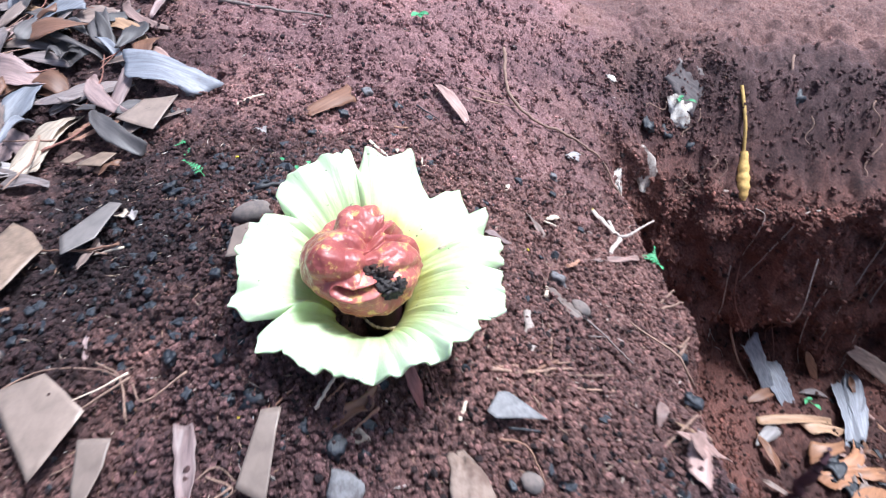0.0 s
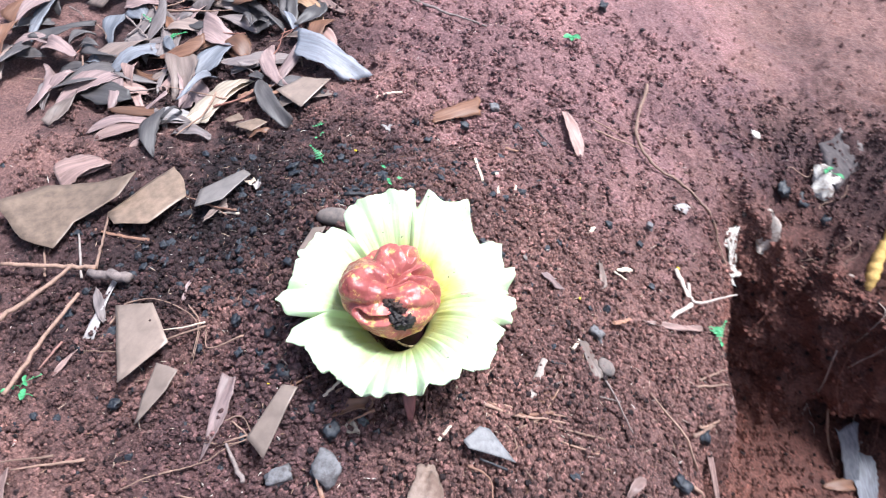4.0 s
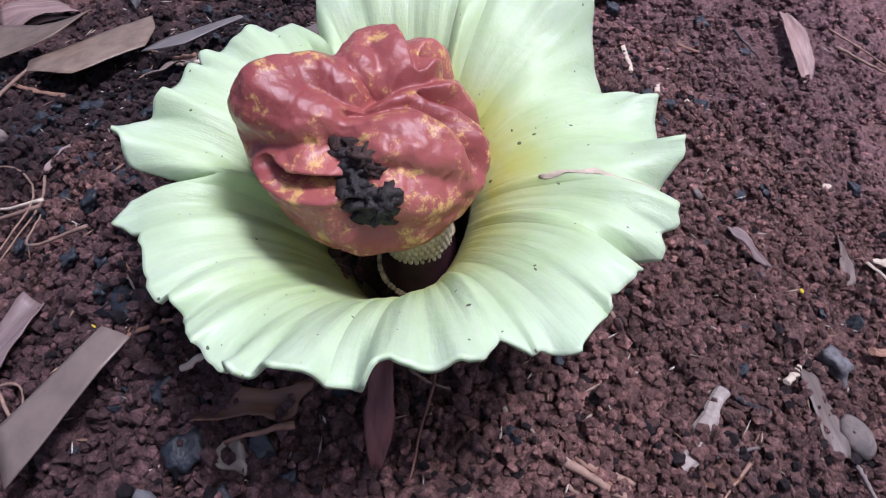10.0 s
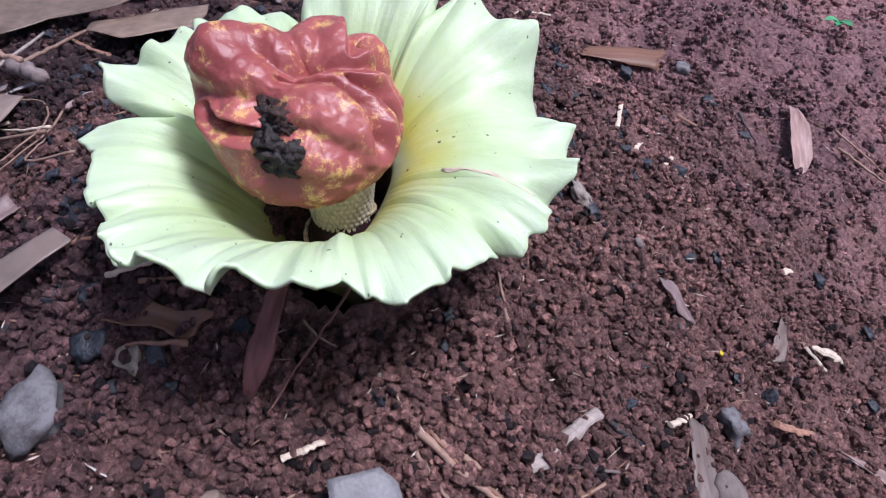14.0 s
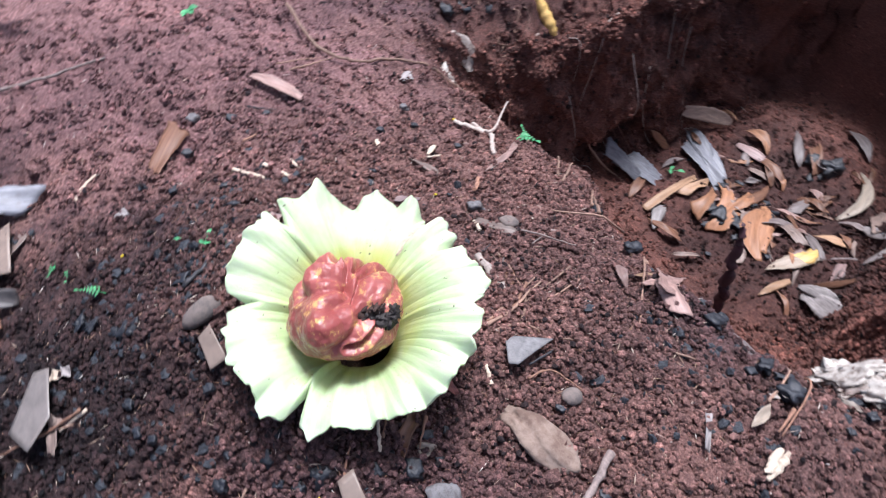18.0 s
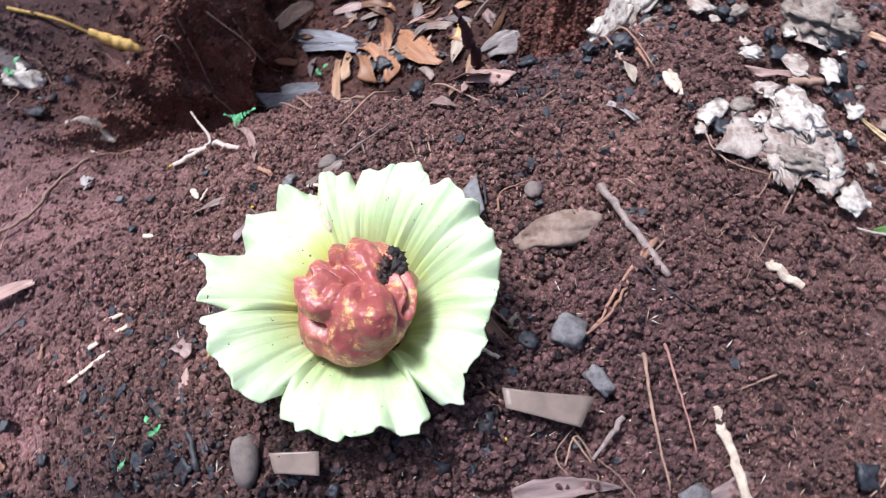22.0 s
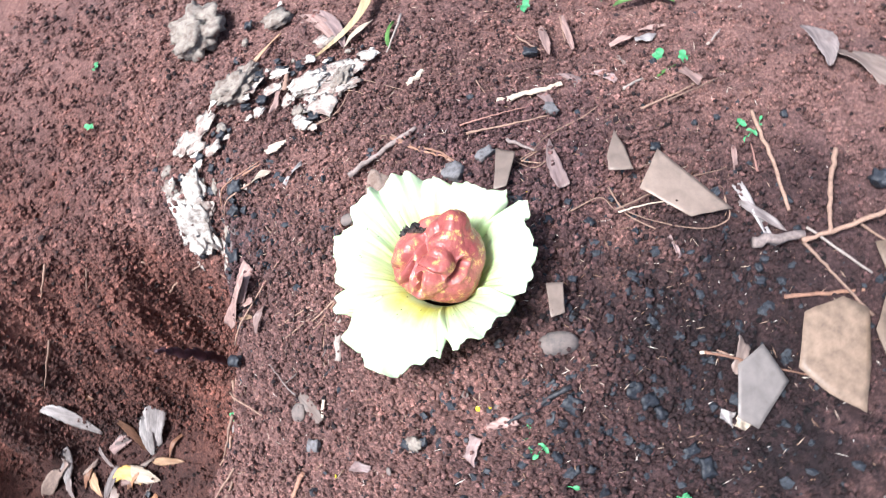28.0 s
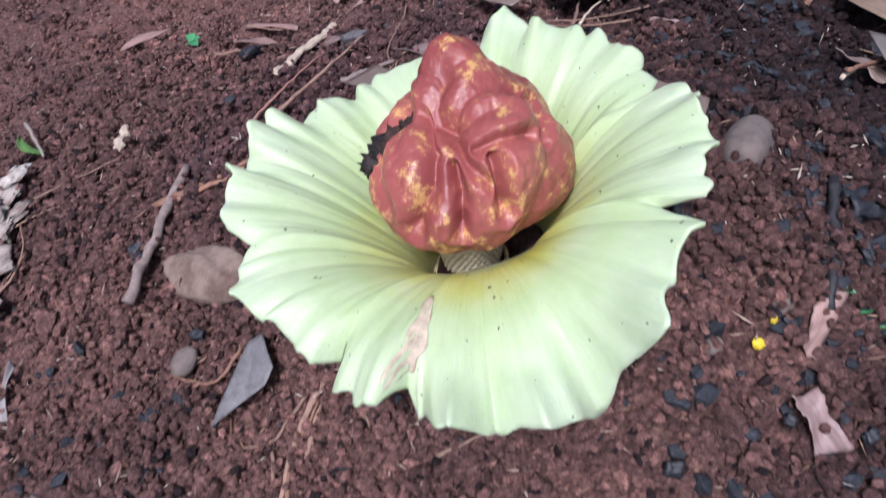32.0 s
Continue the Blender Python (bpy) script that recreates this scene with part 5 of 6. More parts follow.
leaf(-.075, .329, -.060, .331, .014, 'torn', CREAM, bow=0, arch=0.004, label="cream fibrous husk chip")
leaf(.065, .660, .095, .652, .013, 'torn', MAUVE, bow=0, arch=0.006)
leaf(.135, .770, .152, .711, .011, 'torn', TANGREY, bow=0, arch=0.006)
leaf(.112, .461, .132, .487, .015, 'shard', BROWNLEAF, bow=0, arch=0.003)
leaf(-.358, .634, -.372, .643, .017, 'torn', PALEGREY, bow=0, arch=0.006)
leaf(-.373, .642, -.388, .651, .013, 'torn', CREAM, bow=0, arch=0.006)
leaf(-.240, .097, -.278, .150, .022, 'lance', MAUVE, bow=0.15, arch=0.006)
leaf(-.602, .080, -.604, .183, .032, 'lance', GREYLEAF, bow=0.1, arch=0.012)
leaf(-.621, .143, -.673, .245, .034, 'lance', TANGREY, bow=0.15, arch=0.012)
leaf(-.223, -.041, -.231, .039, .016, 'lance', PINKLEAF, bow=0, arch=0.006)
leaf(.201, -.168, .119, -.059, .028, 'lance', PINKLEAF, bow=0.1, arch=0.006)
leaf(.115, -.042, .066, -.103, .014, 'lance', CREAM, bow=0.1, arch=0.006)
leaf(-.411, .132, -.432, .170, .021, 'torn', PINKLEAF, bow=0, arch=0.006)
leaf(-.326, .036, -.366, .019, .014, 'lance', PINKLEAF, bow=0, arch=0.006)
leaf(.031, -.012, .028, -.084, .009, 'lance', GREENLEAF, bow=0.1, arch=0.006)
leaf(-.100, .634, -.134, .629, .013, 'torn', PINKLEAF, bow=0, arch=0.006)
leaf(-.449, .286, -.442, .336, .007, 'lance', PINKLEAF, bow=0, arch=0.006)
leaf(-.146, -.176, -.223, -.183, .021, 'lance', PINKLEAF, bow=0, arch=0.006)
leaf(-.269, .028, -.260, -.066, .012, 'lance', PINKLEAF, bow=0, arch=0.006)
leaf(-.276, .107, -.322, .137, .019, 'lance', MAUVE, bow=0.2, arch=0.006)
leaf(-.364, .154, -.408, .124, .006, 'lance', GREENLEAF, bow=0, arch=0.006)
leaf(-.350, -.082, -.448, -.070, .024, 'lance', GREENLEAF, bow=0.2, arch=0.015, label="long fresh green pointed leaf")
leaf(-.367, .029, -.397, .031, .018, 'torn', PALEGREY, bow=0, arch=0.006)
leaf(-.376, .006, -.421, .005, .012, 'lance', PINKLEAF, bow=0, arch=0.006)
leaf(-.331, .073, -.339, .098, .007, 'torn', TANGREY, bow=0, arch=0.006)
leaf(-.348, .447, -.339, .417, .007, 'torn', MAUVE, bow=0, arch=0.006)
# leaves by the pale crust
leaf(.065, -.354, .096, -.224, .019, 'lance', PALEGREY, bow=0, arch=0.006)
leaf(.177, -.173, .106, -.049, .023, 'lance', MAUVE, bow=0.08, arch=0.008)
leaf(.280, -.369, .200, -.355, .016, 'lance', TAN, bow=0, arch=0.006)
leaf(.242, -.221, .182, -.231, .029, 'lance', PINKLEAF, bow=0, arch=0.006)
leaf(.263, .204, .224, .194, .011, 'lance', CREAM, bow=0.05, arch=0.008, label="pale tan dry seed husk")
leaf(.244, -.130, .294, -.078, .010, 'lance', TAN, bow=0, arch=0.006)
leaf(.311, .396, .257, .397, .013, 'lance', PINKLEAF, bow=0, arch=0.006)
leaf(.301, .410, .260, .420, .009, 'lance', TAN, bow=0, arch=0.006)
leaf(.223, .003, .232, .067, .012, 'torn', PINKLEAF, bow=0, arch=0.006)
leaf(.323, .266, .320, .317, .012, 'torn', GREYLEAF, bow=0, arch=0.006)
leaf(.338, .239, .297, .274, .016, 'torn', GREYLEAF, bow=0, arch=0.006)
leaf(-.204, .135, -.223, .181, .019, 'lance', MAUVE, bow=0.1, arch=0.006)
leaf(-.437, .370, -.487, .417, .014, 'lance', GREYLEAF, bow=0, arch=0.006)
leaf(-.403, .554, -.387, .593, .022, 'torn', TANGREY, bow=0, arch=0.006)
leaf(-.086, .641, -.073, .667, .020, 'torn', MAUVE, bow=0, arch=0.004)
leaf(.076, -.271, .121, -.026, .024, 'lance', HOOK, bow=0.30, arch=0.03, label="pale yellow curved dry leaf on soil")
# leaves in the pit
leaf(.166, .199, .198, .229, .007, 'torn', PALEGREY, bow=0, arch=0.012)
leaf(.282, .395, .264, .342, .027, 'torn', PINKLEAF, bow=0, arch=0.02)
leaf(.258, .445, .240, .407, .013, 'lance', PINKLEAF, bow=0, arch=0.02)
leaf(.318, .757, .223, .692, .011, 'lance', PINKLEAF, bow=0.1, arch=0.02)
leaf(.423, .560, .320, .635, .013, 'lance', PINKLEAF, bow=0, arch=0.015)
# roots, twigs and sticks
stick('root', [(.131, 1.204), (.134, 1.101), (.175, 1.055), (.249, 1.051), (.305, 1.028), (.358, .980)], 0.0043, ROOT, lift=0.003)
stick('root', [(.066, 1.050), (.109, 1.058), (.157, 1.071)], 0.0023, ROOT, lift=0.003)
stick('root', [(.747, 1.329, .164), (.725, 1.263, .104), (.642, 1.204, .021), (.539, 1.157, -.040), (.470, 1.132, -.052)], 0.0039, ROOT, lift=0.01)
stick('root', [(.986, 1.185, -.006), (1.000, 1.130, -.065), (1.055, 1.111, -.181)], 0.0040, ROOT, lift=0.01)
stick('root', [(1.004, 1.201, .017), (1.072, 1.158, -.038)], 0.0033, ORANGEWOOD, lift=0.01)
stick('root', [(.877, 1.090, -.227), (.913, 1.081, -.328)], 0.0036, ROOT, lift=0.01)
stick('branch', [(1.069, 1.299, .145), (.975, 1.217, .038)], 0.0156, DARKWOOD, lift=0.01, label="brown broken branch stub in the pit wall")
stick('root', [(.327, .582), (.359, .622)], 0.0029, ROOT, lift=0.003)
stick('root', [(.332, .496), (.402, .565)], 0.0037, ROOT, lift=0.003)
stick('root', [(.315, .649), (.364, .715)], 0.0025, ROOT, lift=0.003)
stick('twig', [(-.076, .263), (-.056, .242), (-.021, .217), (.017, .188)], 0.0031, ROOT, lift=0.003)
stick('twig', [(-.438, .600), (-.367, .564)], 0.0022, ROOT, lift=0.003)
stick('root', [(-.419, .365), (-.417, .398), (-.372, .410), (-.296, .387), (-.276, .344)], 0.0015, ROOT, lift=0.008)
stick('twig', [(-.097, .355), (-.079, .377)], 0.0022, ORANGEWOOD, lift=0.003)
stick('peeled_stick', [(-.105, .342), (-.098, .356), (-.088, .376)], 0.0022, CREAMWOOD, lift=0.012, label="thin peeled white stick under the bloom")
stick('twig', [(-.147, .338), (-.123, .363)], 0.0020, ORANGEWOOD, lift=0.008)
stick('twig', [(-.147, .338), (-.145, .352)], 0.0011, ORANGEWOOD, lift=0.006)
stick('twig', [(.056, .422), (.147, .463)], 0.0023, ROOT, lift=0.003)
stick('root', [(-.171, .285), (-.197, .269), (-.215, .265)], 0.0014, ROOT, lift=0.003)
stick('root', [(-.235, .229), (-.262, .214), (-.286, .194)], 0.0014, ROOT, lift=0.003)
stick('splinter', [(-.303, .921), (-.282, .942), (-.248, .954)], 0.0031, CREAMWOOD, lift=0.003)
stick('splinter', [(-.053, .827), (-.035, .770)], 0.0035, CREAMWOOD, lift=0.003)
stick('twig', [(-.405, 1.202), (-.285, 1.172), (-.180, 1.163)], 0.0046, GREYWOOD, lift=0.003)
stick('bark_strip', [(-.518, .836), (-.452, .898)], 0.0056, ORANGEWOOD, lift=0.006, label="orange-brown strip of bark")
stick('twig', [(-.481, .989), (-.451, .946)], 0.0022, ROOT, lift=0.003)
stick('stem', [(-.019, .435), (-.006, .394), (.006, .362)], 0.0009, BROWNWOOD, lift=0.012)
stick('root', [(-.026, .408), (-.016, .409), (-.005, .413)], 0.0007, ROOT, lift=0.003)
stick('root', [(.042, .417), (.077, .422)], 0.0015, ROOT, lift=0.005)
stick('root', [(.046, .417), (.075, .421), (.104, .432), (.147, .453)], 0.0032, ROOT, lift=0.006, label="long tan root lying across the soil")
stick('twig', [(.018, .384), (.020, .403)], 0.0009, ROOT, lift=0.003)
stick('wood_chip', [(.022, .358), (.026, .369), (.029, .381)], 0.0026, CREAMWOOD, lift=0.003, label="pale splintered wood chip")
stick('seed_husk', [(.021, .420), (.021, .425)], 0.0020, CREAMWOOD, lift=0.003)
stick('splinter', [(.160, .761), (.182, .760)], 0.0022, CREAMWOOD, lift=0.003)
stick('splinter', [(.077, .808), (.079, .834)], 0.0024, CREAMWOOD, lift=0.003)
stick('splinter', [(-.064, .785), (-.103, .858)], 0.0030, CREAMWOOD, lift=0.003)
stick('splinter', [(-.061, .904), (-.039, .909)], 0.0027, ORANGEWOOD, lift=0.003)
stick('twig', [(-.028, .982), (.009, .959)], 0.0019, BLACKWOOD, lift=0.003)
stick('root', [(.051, 1.067), (.131, 1.072)], 0.0016, ROOT, lift=0.003)
stick('wood_chip', [(.134, .564), (.138, .585)], 0.0027, CREAMWOOD, lift=0.003)
stick('wood_chip', [(.178, .652), (.198, .680)], 0.0043, ORANGEWOOD, lift=0.003)
stick('twig', [(.098, .471), (.113, .456)], 0.0008, GREYWOOD, lift=0.003)
stick('charred_stick', [(.110, .522), (.129, .531)], 0.0025, BLACKWOOD, lift=0.003)
stick('twig', [(.184, .548), (.198, .536), (.232, .496)], 0.0021, GREYWOOD, lift=0.003)
stick('twig', [(.181, .519), (.210, .531)], 0.0014, GREYWOOD, lift=0.003)
stick('twig', [(.130, .493), (.122, .447)], 0.0011, ROOT, lift=0.003)
stick('root', [(-.337, .306), (-.317, .315)], 0.0013, ROOT, lift=0.003)
stick('root', [(-.324, .409), (-.292, .386), (-.275, .342)], 0.0012, ROOT, lift=0.003)
stick('root', [(-.241, .227), (-.224, .235), (-.202, .250), (-.188, .267), (-.166, .283)], 0.0011, ROOT, lift=0.003)
stick('root', [(-.205, .289), (-.186, .300), (-.162, .283)], 0.0010, ROOT, lift=0.003)
stick('stick', [(.083, .244), (.030, .216), (-.024, .187)], 0.0052, GREYWOOD, lift=0.006, label="weathered split grey stick")
stick('root', [(.016, .196), (-.009, .213), (-.034, .229), (-.062, .246), (-.081, .269)], 0.0033, ORANGEWOOD, lift=0.008)
stick('twig', [(-.000, .212), (-.032, .193), (-.060, .160)], 0.0024, BLACKWOOD, lift=0.004)
stick('stem', [(-.088, .199), (-.136, .190), (-.185, .182)], 0.0018, PINKWOOD, lift=0.006)
stick('wood_peg', [(-.009, .095), (-.031, .068)], 0.0063, CREAMWOOD, lift=0.004, label="short pale broken wooden peg")
stick('root', [(.158, .006), (.074, .053), (.017, .089), (-.026, .118)], 0.0014, ROOT, lift=0.003)
stick('root', [(.171, .135), (.115, .121), (.089, .074)], 0.0018, ROOT, lift=0.003)
stick('root', [(.230, .448), (.114, .421)], 0.0018, ROOT, lift=0.003)
stick('root', [(.060, .348), (.087, .345), (.102, .310)], 0.0018, ORANGEWOOD, lift=0.003)
stick('splinter', [(.166, .348), (.186, .331)], 0.0039, ROOT, lift=0.003)
stick('seed_husk', [(.231, .162), (.197, .154)], 0.0063, CREAMWOOD, lift=0.005)
stick('stick', [(.212, .031), (.213, -.004)], 0.0060, ROOT, lift=0.003)
stick('splinter', [(.257, .860), (.284, .812)], 0.0045, PALEWOOD, lift=0.003)
stick('splinter', [(.292, .801), (.262, .742)], 0.0048, PALEWOOD, lift=0.003)
stick('seed_husk', [(.186, .787), (.164, .765)], 0.0057, CREAMWOOD, lift=0.003)
stick('seed_husk', [(.114, .836), (.108, .813)], 0.0039, CREAMWOOD, lift=0.003)
stick('splinter', [(-.020, .818), (-.011, .777)], 0.0028, CREAMWOOD, lift=0.003)
stick('root', [(.278, .187), (.244, .177)], 0.0030, ORANGEWOOD, lift=0.003)
stick('charred_stick', [(-.197, .601), (-.157, .618), (-.124, .631)], 0.0038, BLACKWOOD, lift=0.004, label="thin black charred stick with pale tip")
stick('twig', [(-.052, .355), (-.072, .332)], 0.0024, ORANGEWOOD, lift=0.003)
stick('root', [(-.195, .293), (-.170, .282), (-.199, .265)], 0.0012, ROOT, lift=0.003)
stick('twig', [(-.097, .219), (-.153, .216), (-.215, .208)], 0.0024, ROOT, lift=0.008)
stick('splinter', [(-.147, .163), (-.187, .152), (-.241, .137)], 0.0056, CREAMWOOD, lift=0.006, label="long pale frayed wood splinter")
stick('root', [(.015, .199), (-.032, .234), (-.069, .256)], 0.0033, ORANGEWOOD, lift=0.008)
stick('twig', [(-.379, .203), (-.458, .171)], 0.0019, ROOT, lift=0.006)
stick('root', [(-.283, .386), (-.327, .372), (-.381, .367)], 0.0017, CREAMWOOD, lift=0.008)
stick('root', [(-.345, .376), (-.400, .339)], 0.0014, CREAMWOOD, lift=0.01)
stick('root', [(-.225, .380), (-.263, .360), (-.279, .380)], 0.0014, ROOT, lift=0.003)
stick('twig', [(-.258, -.062), (-.258, .010)], 0.0019, ROOT, lift=0.003)
stick('twig', [(-.181, -.012), (-.218, .030)], 0.0023, ROOT, lift=0.003)
stick('twig', [(-.470, .330), (-.471, .287)], 0.0020, PINKWOOD, lift=0.003)
stick('stick', [(-.479, .243), (-.488, .322), (-.491, .395)], 0.0035, ROOT, lift=0.012, label="thin tan fallen twig on soil")
stick('branch', [(-.566, .317), (-.547, .369), (-.530, .432)], 0.0041, ROOT, lift=0.015, label="tan forked twig on the ground")
stick('branch', [(-.497, .436), (-.551, .424), (-.626, .402)], 0.0039, ROOT, lift=0.015)
stick('branch', [(-.497, .436), (-.520, .476), (-.553, .536)], 0.0025, ROOT, lift=0.012)
stick('branch', [(-.439, .433), (-.499, .429)], 0.0085, GREYWOOD, lift=0.01)
stick('stem', [(-.352, .567), (-.405, .580), (-.471, .600)], 0.0023, ORANGEWOOD, lift=0.008)
stick('twig', [(-.341, .211), (-.424, .176)], 0.0024, ROOT, lift=0.003)
stick('twig', [(-.325, .166), (-.373, .134)], 0.0033, PALEWOOD, lift=0.003)
stick('twig', [(-.464, .082), (-.493, .046)], 0.0029, PALEWOOD, lift=0.003)
stick('branch', [(-.567, .410), (-.609, .459)], 0.0021, ROOT, lift=0.003)
stick('bark_strip', [(-.460, .503), (-.554, .503)], 0.0031, ORANGEWOOD, lift=0.006)
stick('root', [(.053, .411), (.077, .410), (.093, .407), (.114, .380), (.144, .358)], 0.0018, ROOT, lift=0.004)
stick('root', [(.092, .408), (.113, .432), (.128, .455)], 0.0021, ROOT, lift=0.004)
stick('twig', [(.234, .285), (.192, .339)], 0.0018, ROOT, lift=0.003)
stick('splinter', [(.170, .313), (.160, .347)], 0.0040, ROOT, lift=0.003)
stick('root', [(.260, .207), (.281, .212), (.305, .220), (.330, .227), (.385, .229)], 0.0021, ROOT, lift=0.005)
stick('wood_chip', [(.101, .459), (.103, .519)], 0.0062, PALEWOOD, lift=0.003)
stick('twig', [(.111, .477), (.131, .505)], 0.0023, GREYWOOD, lift=0.003)
stick('charred_twig', [(.107, .365), (.070, .361)], 0.0019, BLACKWOOD, lift=0.003)
stick('root', [(.166, .053), (.083, .078), (.018, .137)], 0.0013, ROOT, lift=0.003)
stick('twig', [(.042, .503), (.016, .521)], 0.0017, ROOT, lift=0.003)
stick('twig', [(.009, -.096), (.030, .001)], 0.0031, PALEWOOD, lift=0.003)
stick('twig', [(-.153, .241), (-.190, .270)], 0.0037, GREYWOOD, lift=0.003)
stick('root', [(-.112, .099), (-.130, .142)], 0.0017, ROOT, lift=0.003)
stick('root', [(-.280, .382), (-.367, .339), (-.429, .324)], 0.0017, ROOT, lift=0.008)
stick('twig', [(-.348, .566), (-.386, .570)], 0.0024, CREAMWOOD, lift=0.003)
stick('branch', [(-.506, .418), (-.566, .484)], 0.0023, PALEWOOD, lift=0.012)
stick('root', [(.330, .516), (.245, .568)], 0.0026, ROOT, lift=0.01)
stick('root', [(.308, .450), (.253, .392), (.198, .337)], 0.0019, ROOT, lift=0.006)
stick('root', [(.346, .221), (.306, .193), (.242, .172)], 0.0020, ORANGEWOOD, lift=0.006)
stick('root', [(.131, .457), (.096, .430), (.057, .422)], 0.0026, ORANGEWOOD, lift=0.006)
stick('root', [(.200, .464), (.098, .428)], 0.0017, ROOT, lift=0.003)
stick('seed_husk', [(.197, .147), (.236, .157)], 0.0060, CREAMWOOD, lift=0.003)
stick('root', [(.140, .127), (.105, .115)], 0.0013, ROOT, lift=0.003)
stick('root', [(.569, 1.170, -.025), (.543, 1.140, -.054), (.515, 1.140, -.054)], 0.0036, ROOT, lift=0.01)
# leaves, roots and charcoal in the pit
leaf(1.048, 1.039, 1.013, 0.862, 0.050, 'lance', BLUEGREY, bow=0, arch=0.02)
leaf(0.768, 1.069, 0.842, 0.935, 0.055, 'torn', BLUEGREY, bow=0, arch=0.02)
leaf(1.117, 0.393, 0.997, 0.447, 0.038, 'lance', PALEGREY, bow=0.1, arch=0.05)
leaf(1.008, 0.556, 0.909, 0.567, 0.035, 'lance', YELLOW, bow=0.25, arch=0.03)
leaf(1.030, 0.786, 0.933, 0.764, 0.032, 'lance', ORANGE, bow=0.15, arch=0.02)
leaf(0.954, 0.840, 0.858, 0.814, 0.045, 'torn', ORANGE, bow=0.1, arch=0.03)
leaf(0.964, 0.878, 0.868, 0.889, 0.036, 'torn', TAN, bow=0, arch=0.02)
leaf(1.194, 0.966, 1.182, 0.870, 0.032, 'lance', ORANGE, bow=0.2, arch=0.02)
leaf(1.288, 0.882, 1.203, 0.789, 0.030, 'lance', GREYLEAF, bow=0, arch=0.02)
leaf(1.344, 0.672, 1.160, 0.594, 0.034, 'lance', CREAM, bow=0.2, arch=0.03)
leaf(1.192, 0.577, 1.113, 0.479, 0.030, 'lance', PALEGREY, bow=0, arch=0.02)
leaf(0.882, 0.498, 0.858, 0.399, 0.042, 'torn', PALEGREY, bow=0, arch=0.02)
leaf(1.442, 0.816, 1.388, 0.702, 0.034, 'lance', GREYLEAF, bow=0.1, arch=0.02)
leaf(0.888, 0.530, 0.788, 0.539, 0.022, 'lance', TAN, bow=0, arch=0.02)
leaf(1.007, 0.674, 0.991, 0.591, 0.040, 'torn', TANGREY, bow=0, arch=0.02)
leaf(1.101, 0.786, 0.949, 0.765, 0.030, 'lance', BROWNLEAF, bow=0.1, arch=0.02)
leaf(1.038, 0.626, 0.992, 0.534, 0.030, 'lance', GREYLEAF, bow=0, arch=0.02)
leaf(1.147, 0.863, 1.140, 0.778, 0.030, 'lance', BROWNLEAF, bow=0, arch=0.02)
leaf(1.176, 1.010, 0.989, 1.074, 0.030, 'lance', TANGREY, bow=0, arch=0.02)
leaf(1.293, 0.589, 1.134, 0.511, 0.030, 'lance', TANGREY, bow=0, arch=0.02)
leaf(1.008, 0.496, 0.910, 0.452, 0.022, 'lance', MAUVE, bow=0, arch=0.02)
leaf(1.283, 0.816, 1.224, 0.747, 0.030, 'torn', BROWNLEAF, bow=0, arch=0.02)
leaf(0.841, 0.986, 0.749, 0.946, 0.030, 'lance', BROWNLEAF, bow=0, arch=0.02)
leaf(1.056, 1.049, 1.001, 0.885, 0.050, 'lance', BLUEGREY, bow=0, arch=0.02)
leaf(0.811, 0.890, 0.731, 0.830, 0.035, 'lance', PALEGREY, bow=0, arch=0.02)
leaf(1.031, 0.728, 0.890, 0.630, 0.040, 'torn', ORANGE, bow=0, arch=0.02)
leaf(0.895, 0.516, 0.895, 0.417, 0.034, 'lance', PALEGREY, bow=0, arch=0.02)
leaf(1.002, 0.851, 0.897, 0.772, 0.035, 'lance', ORANGE, bow=0.2, arch=0.02)
leaf(1.000, 0.488, 0.925, 0.454, 0.020, 'lance', GREYLEAF, bow=0, arch=0.02)
leaf(1.050, 0.605, 1.105, 0.538, 0.030, 'lance', TAN, bow=0, arch=0.02)
leaf(0.817, 1.058, 0.865, 0.937, 0.060, 'torn', BLUEGREY, bow=0, arch=0.02)
leaf(1.007, 1.023, 0.983, 0.853, 0.060, 'torn', BLUEGREY, bow=0, arch=0.02)
leaf(0.759, 0.896, 0.951, 0.912, 0.025, 'lance', TAN, bow=0, arch=0.02)
leaf(0.856, 0.746, 0.947, 0.764, 0.050, 'torn', ORANGE, bow=0, arch=0.02)
leaf(0.857, 0.625, 0.994, 0.745, 0.050, 'lance', ORANGE, bow=0.15, arch=0.02)
leaf(0.850, 0.580, 0.989, 0.542, 0.045, 'lance', CREAM, bow=0, arch=0.02)
leaf(1.134, 0.948, 1.155, 0.837, 0.035, 'lance', MAUVE, bow=0, arch=0.02)
leaf(.262, .365, .325, .415, .036, 'torn', PINKLEAF, bow=0, arch=0.010)
stick('root', [(1.37, 0.255, -0.107), (1.419, 0.28, -0.188), (1.473, 0.316, -0.282)], 0.004, ROOT, lift=0.004, label="thin tan root in the wall of the pit")
stick('root', [(0.734, 0.133, 0.035), (0.753, 0.195, -0.032), (0.84, 0.259, -0.16)], 0.004, ROOT, lift=0.004, label="thin tan root in the wall of the pit")
stick('root', [(0.835, 0.186, -0.012), (0.9, 0.225, -0.09)], 0.004, ROOT, lift=0.004, label="thin tan root in the wall of the pit")
stick('root', [(0.983, 0.277, -0.229), (1.068, 0.363, -0.337)], 0.004, ROOT, lift=0.004, label="thin tan root in the wall of the pit")
stick('root', [(0.68, 0.253, -0.113), (0.652, 0.225, -0.109), (0.614, 0.205, -0.1)], 0.0045, ROOT, lift=0.004, label="thin tan root in the wall of the pit")
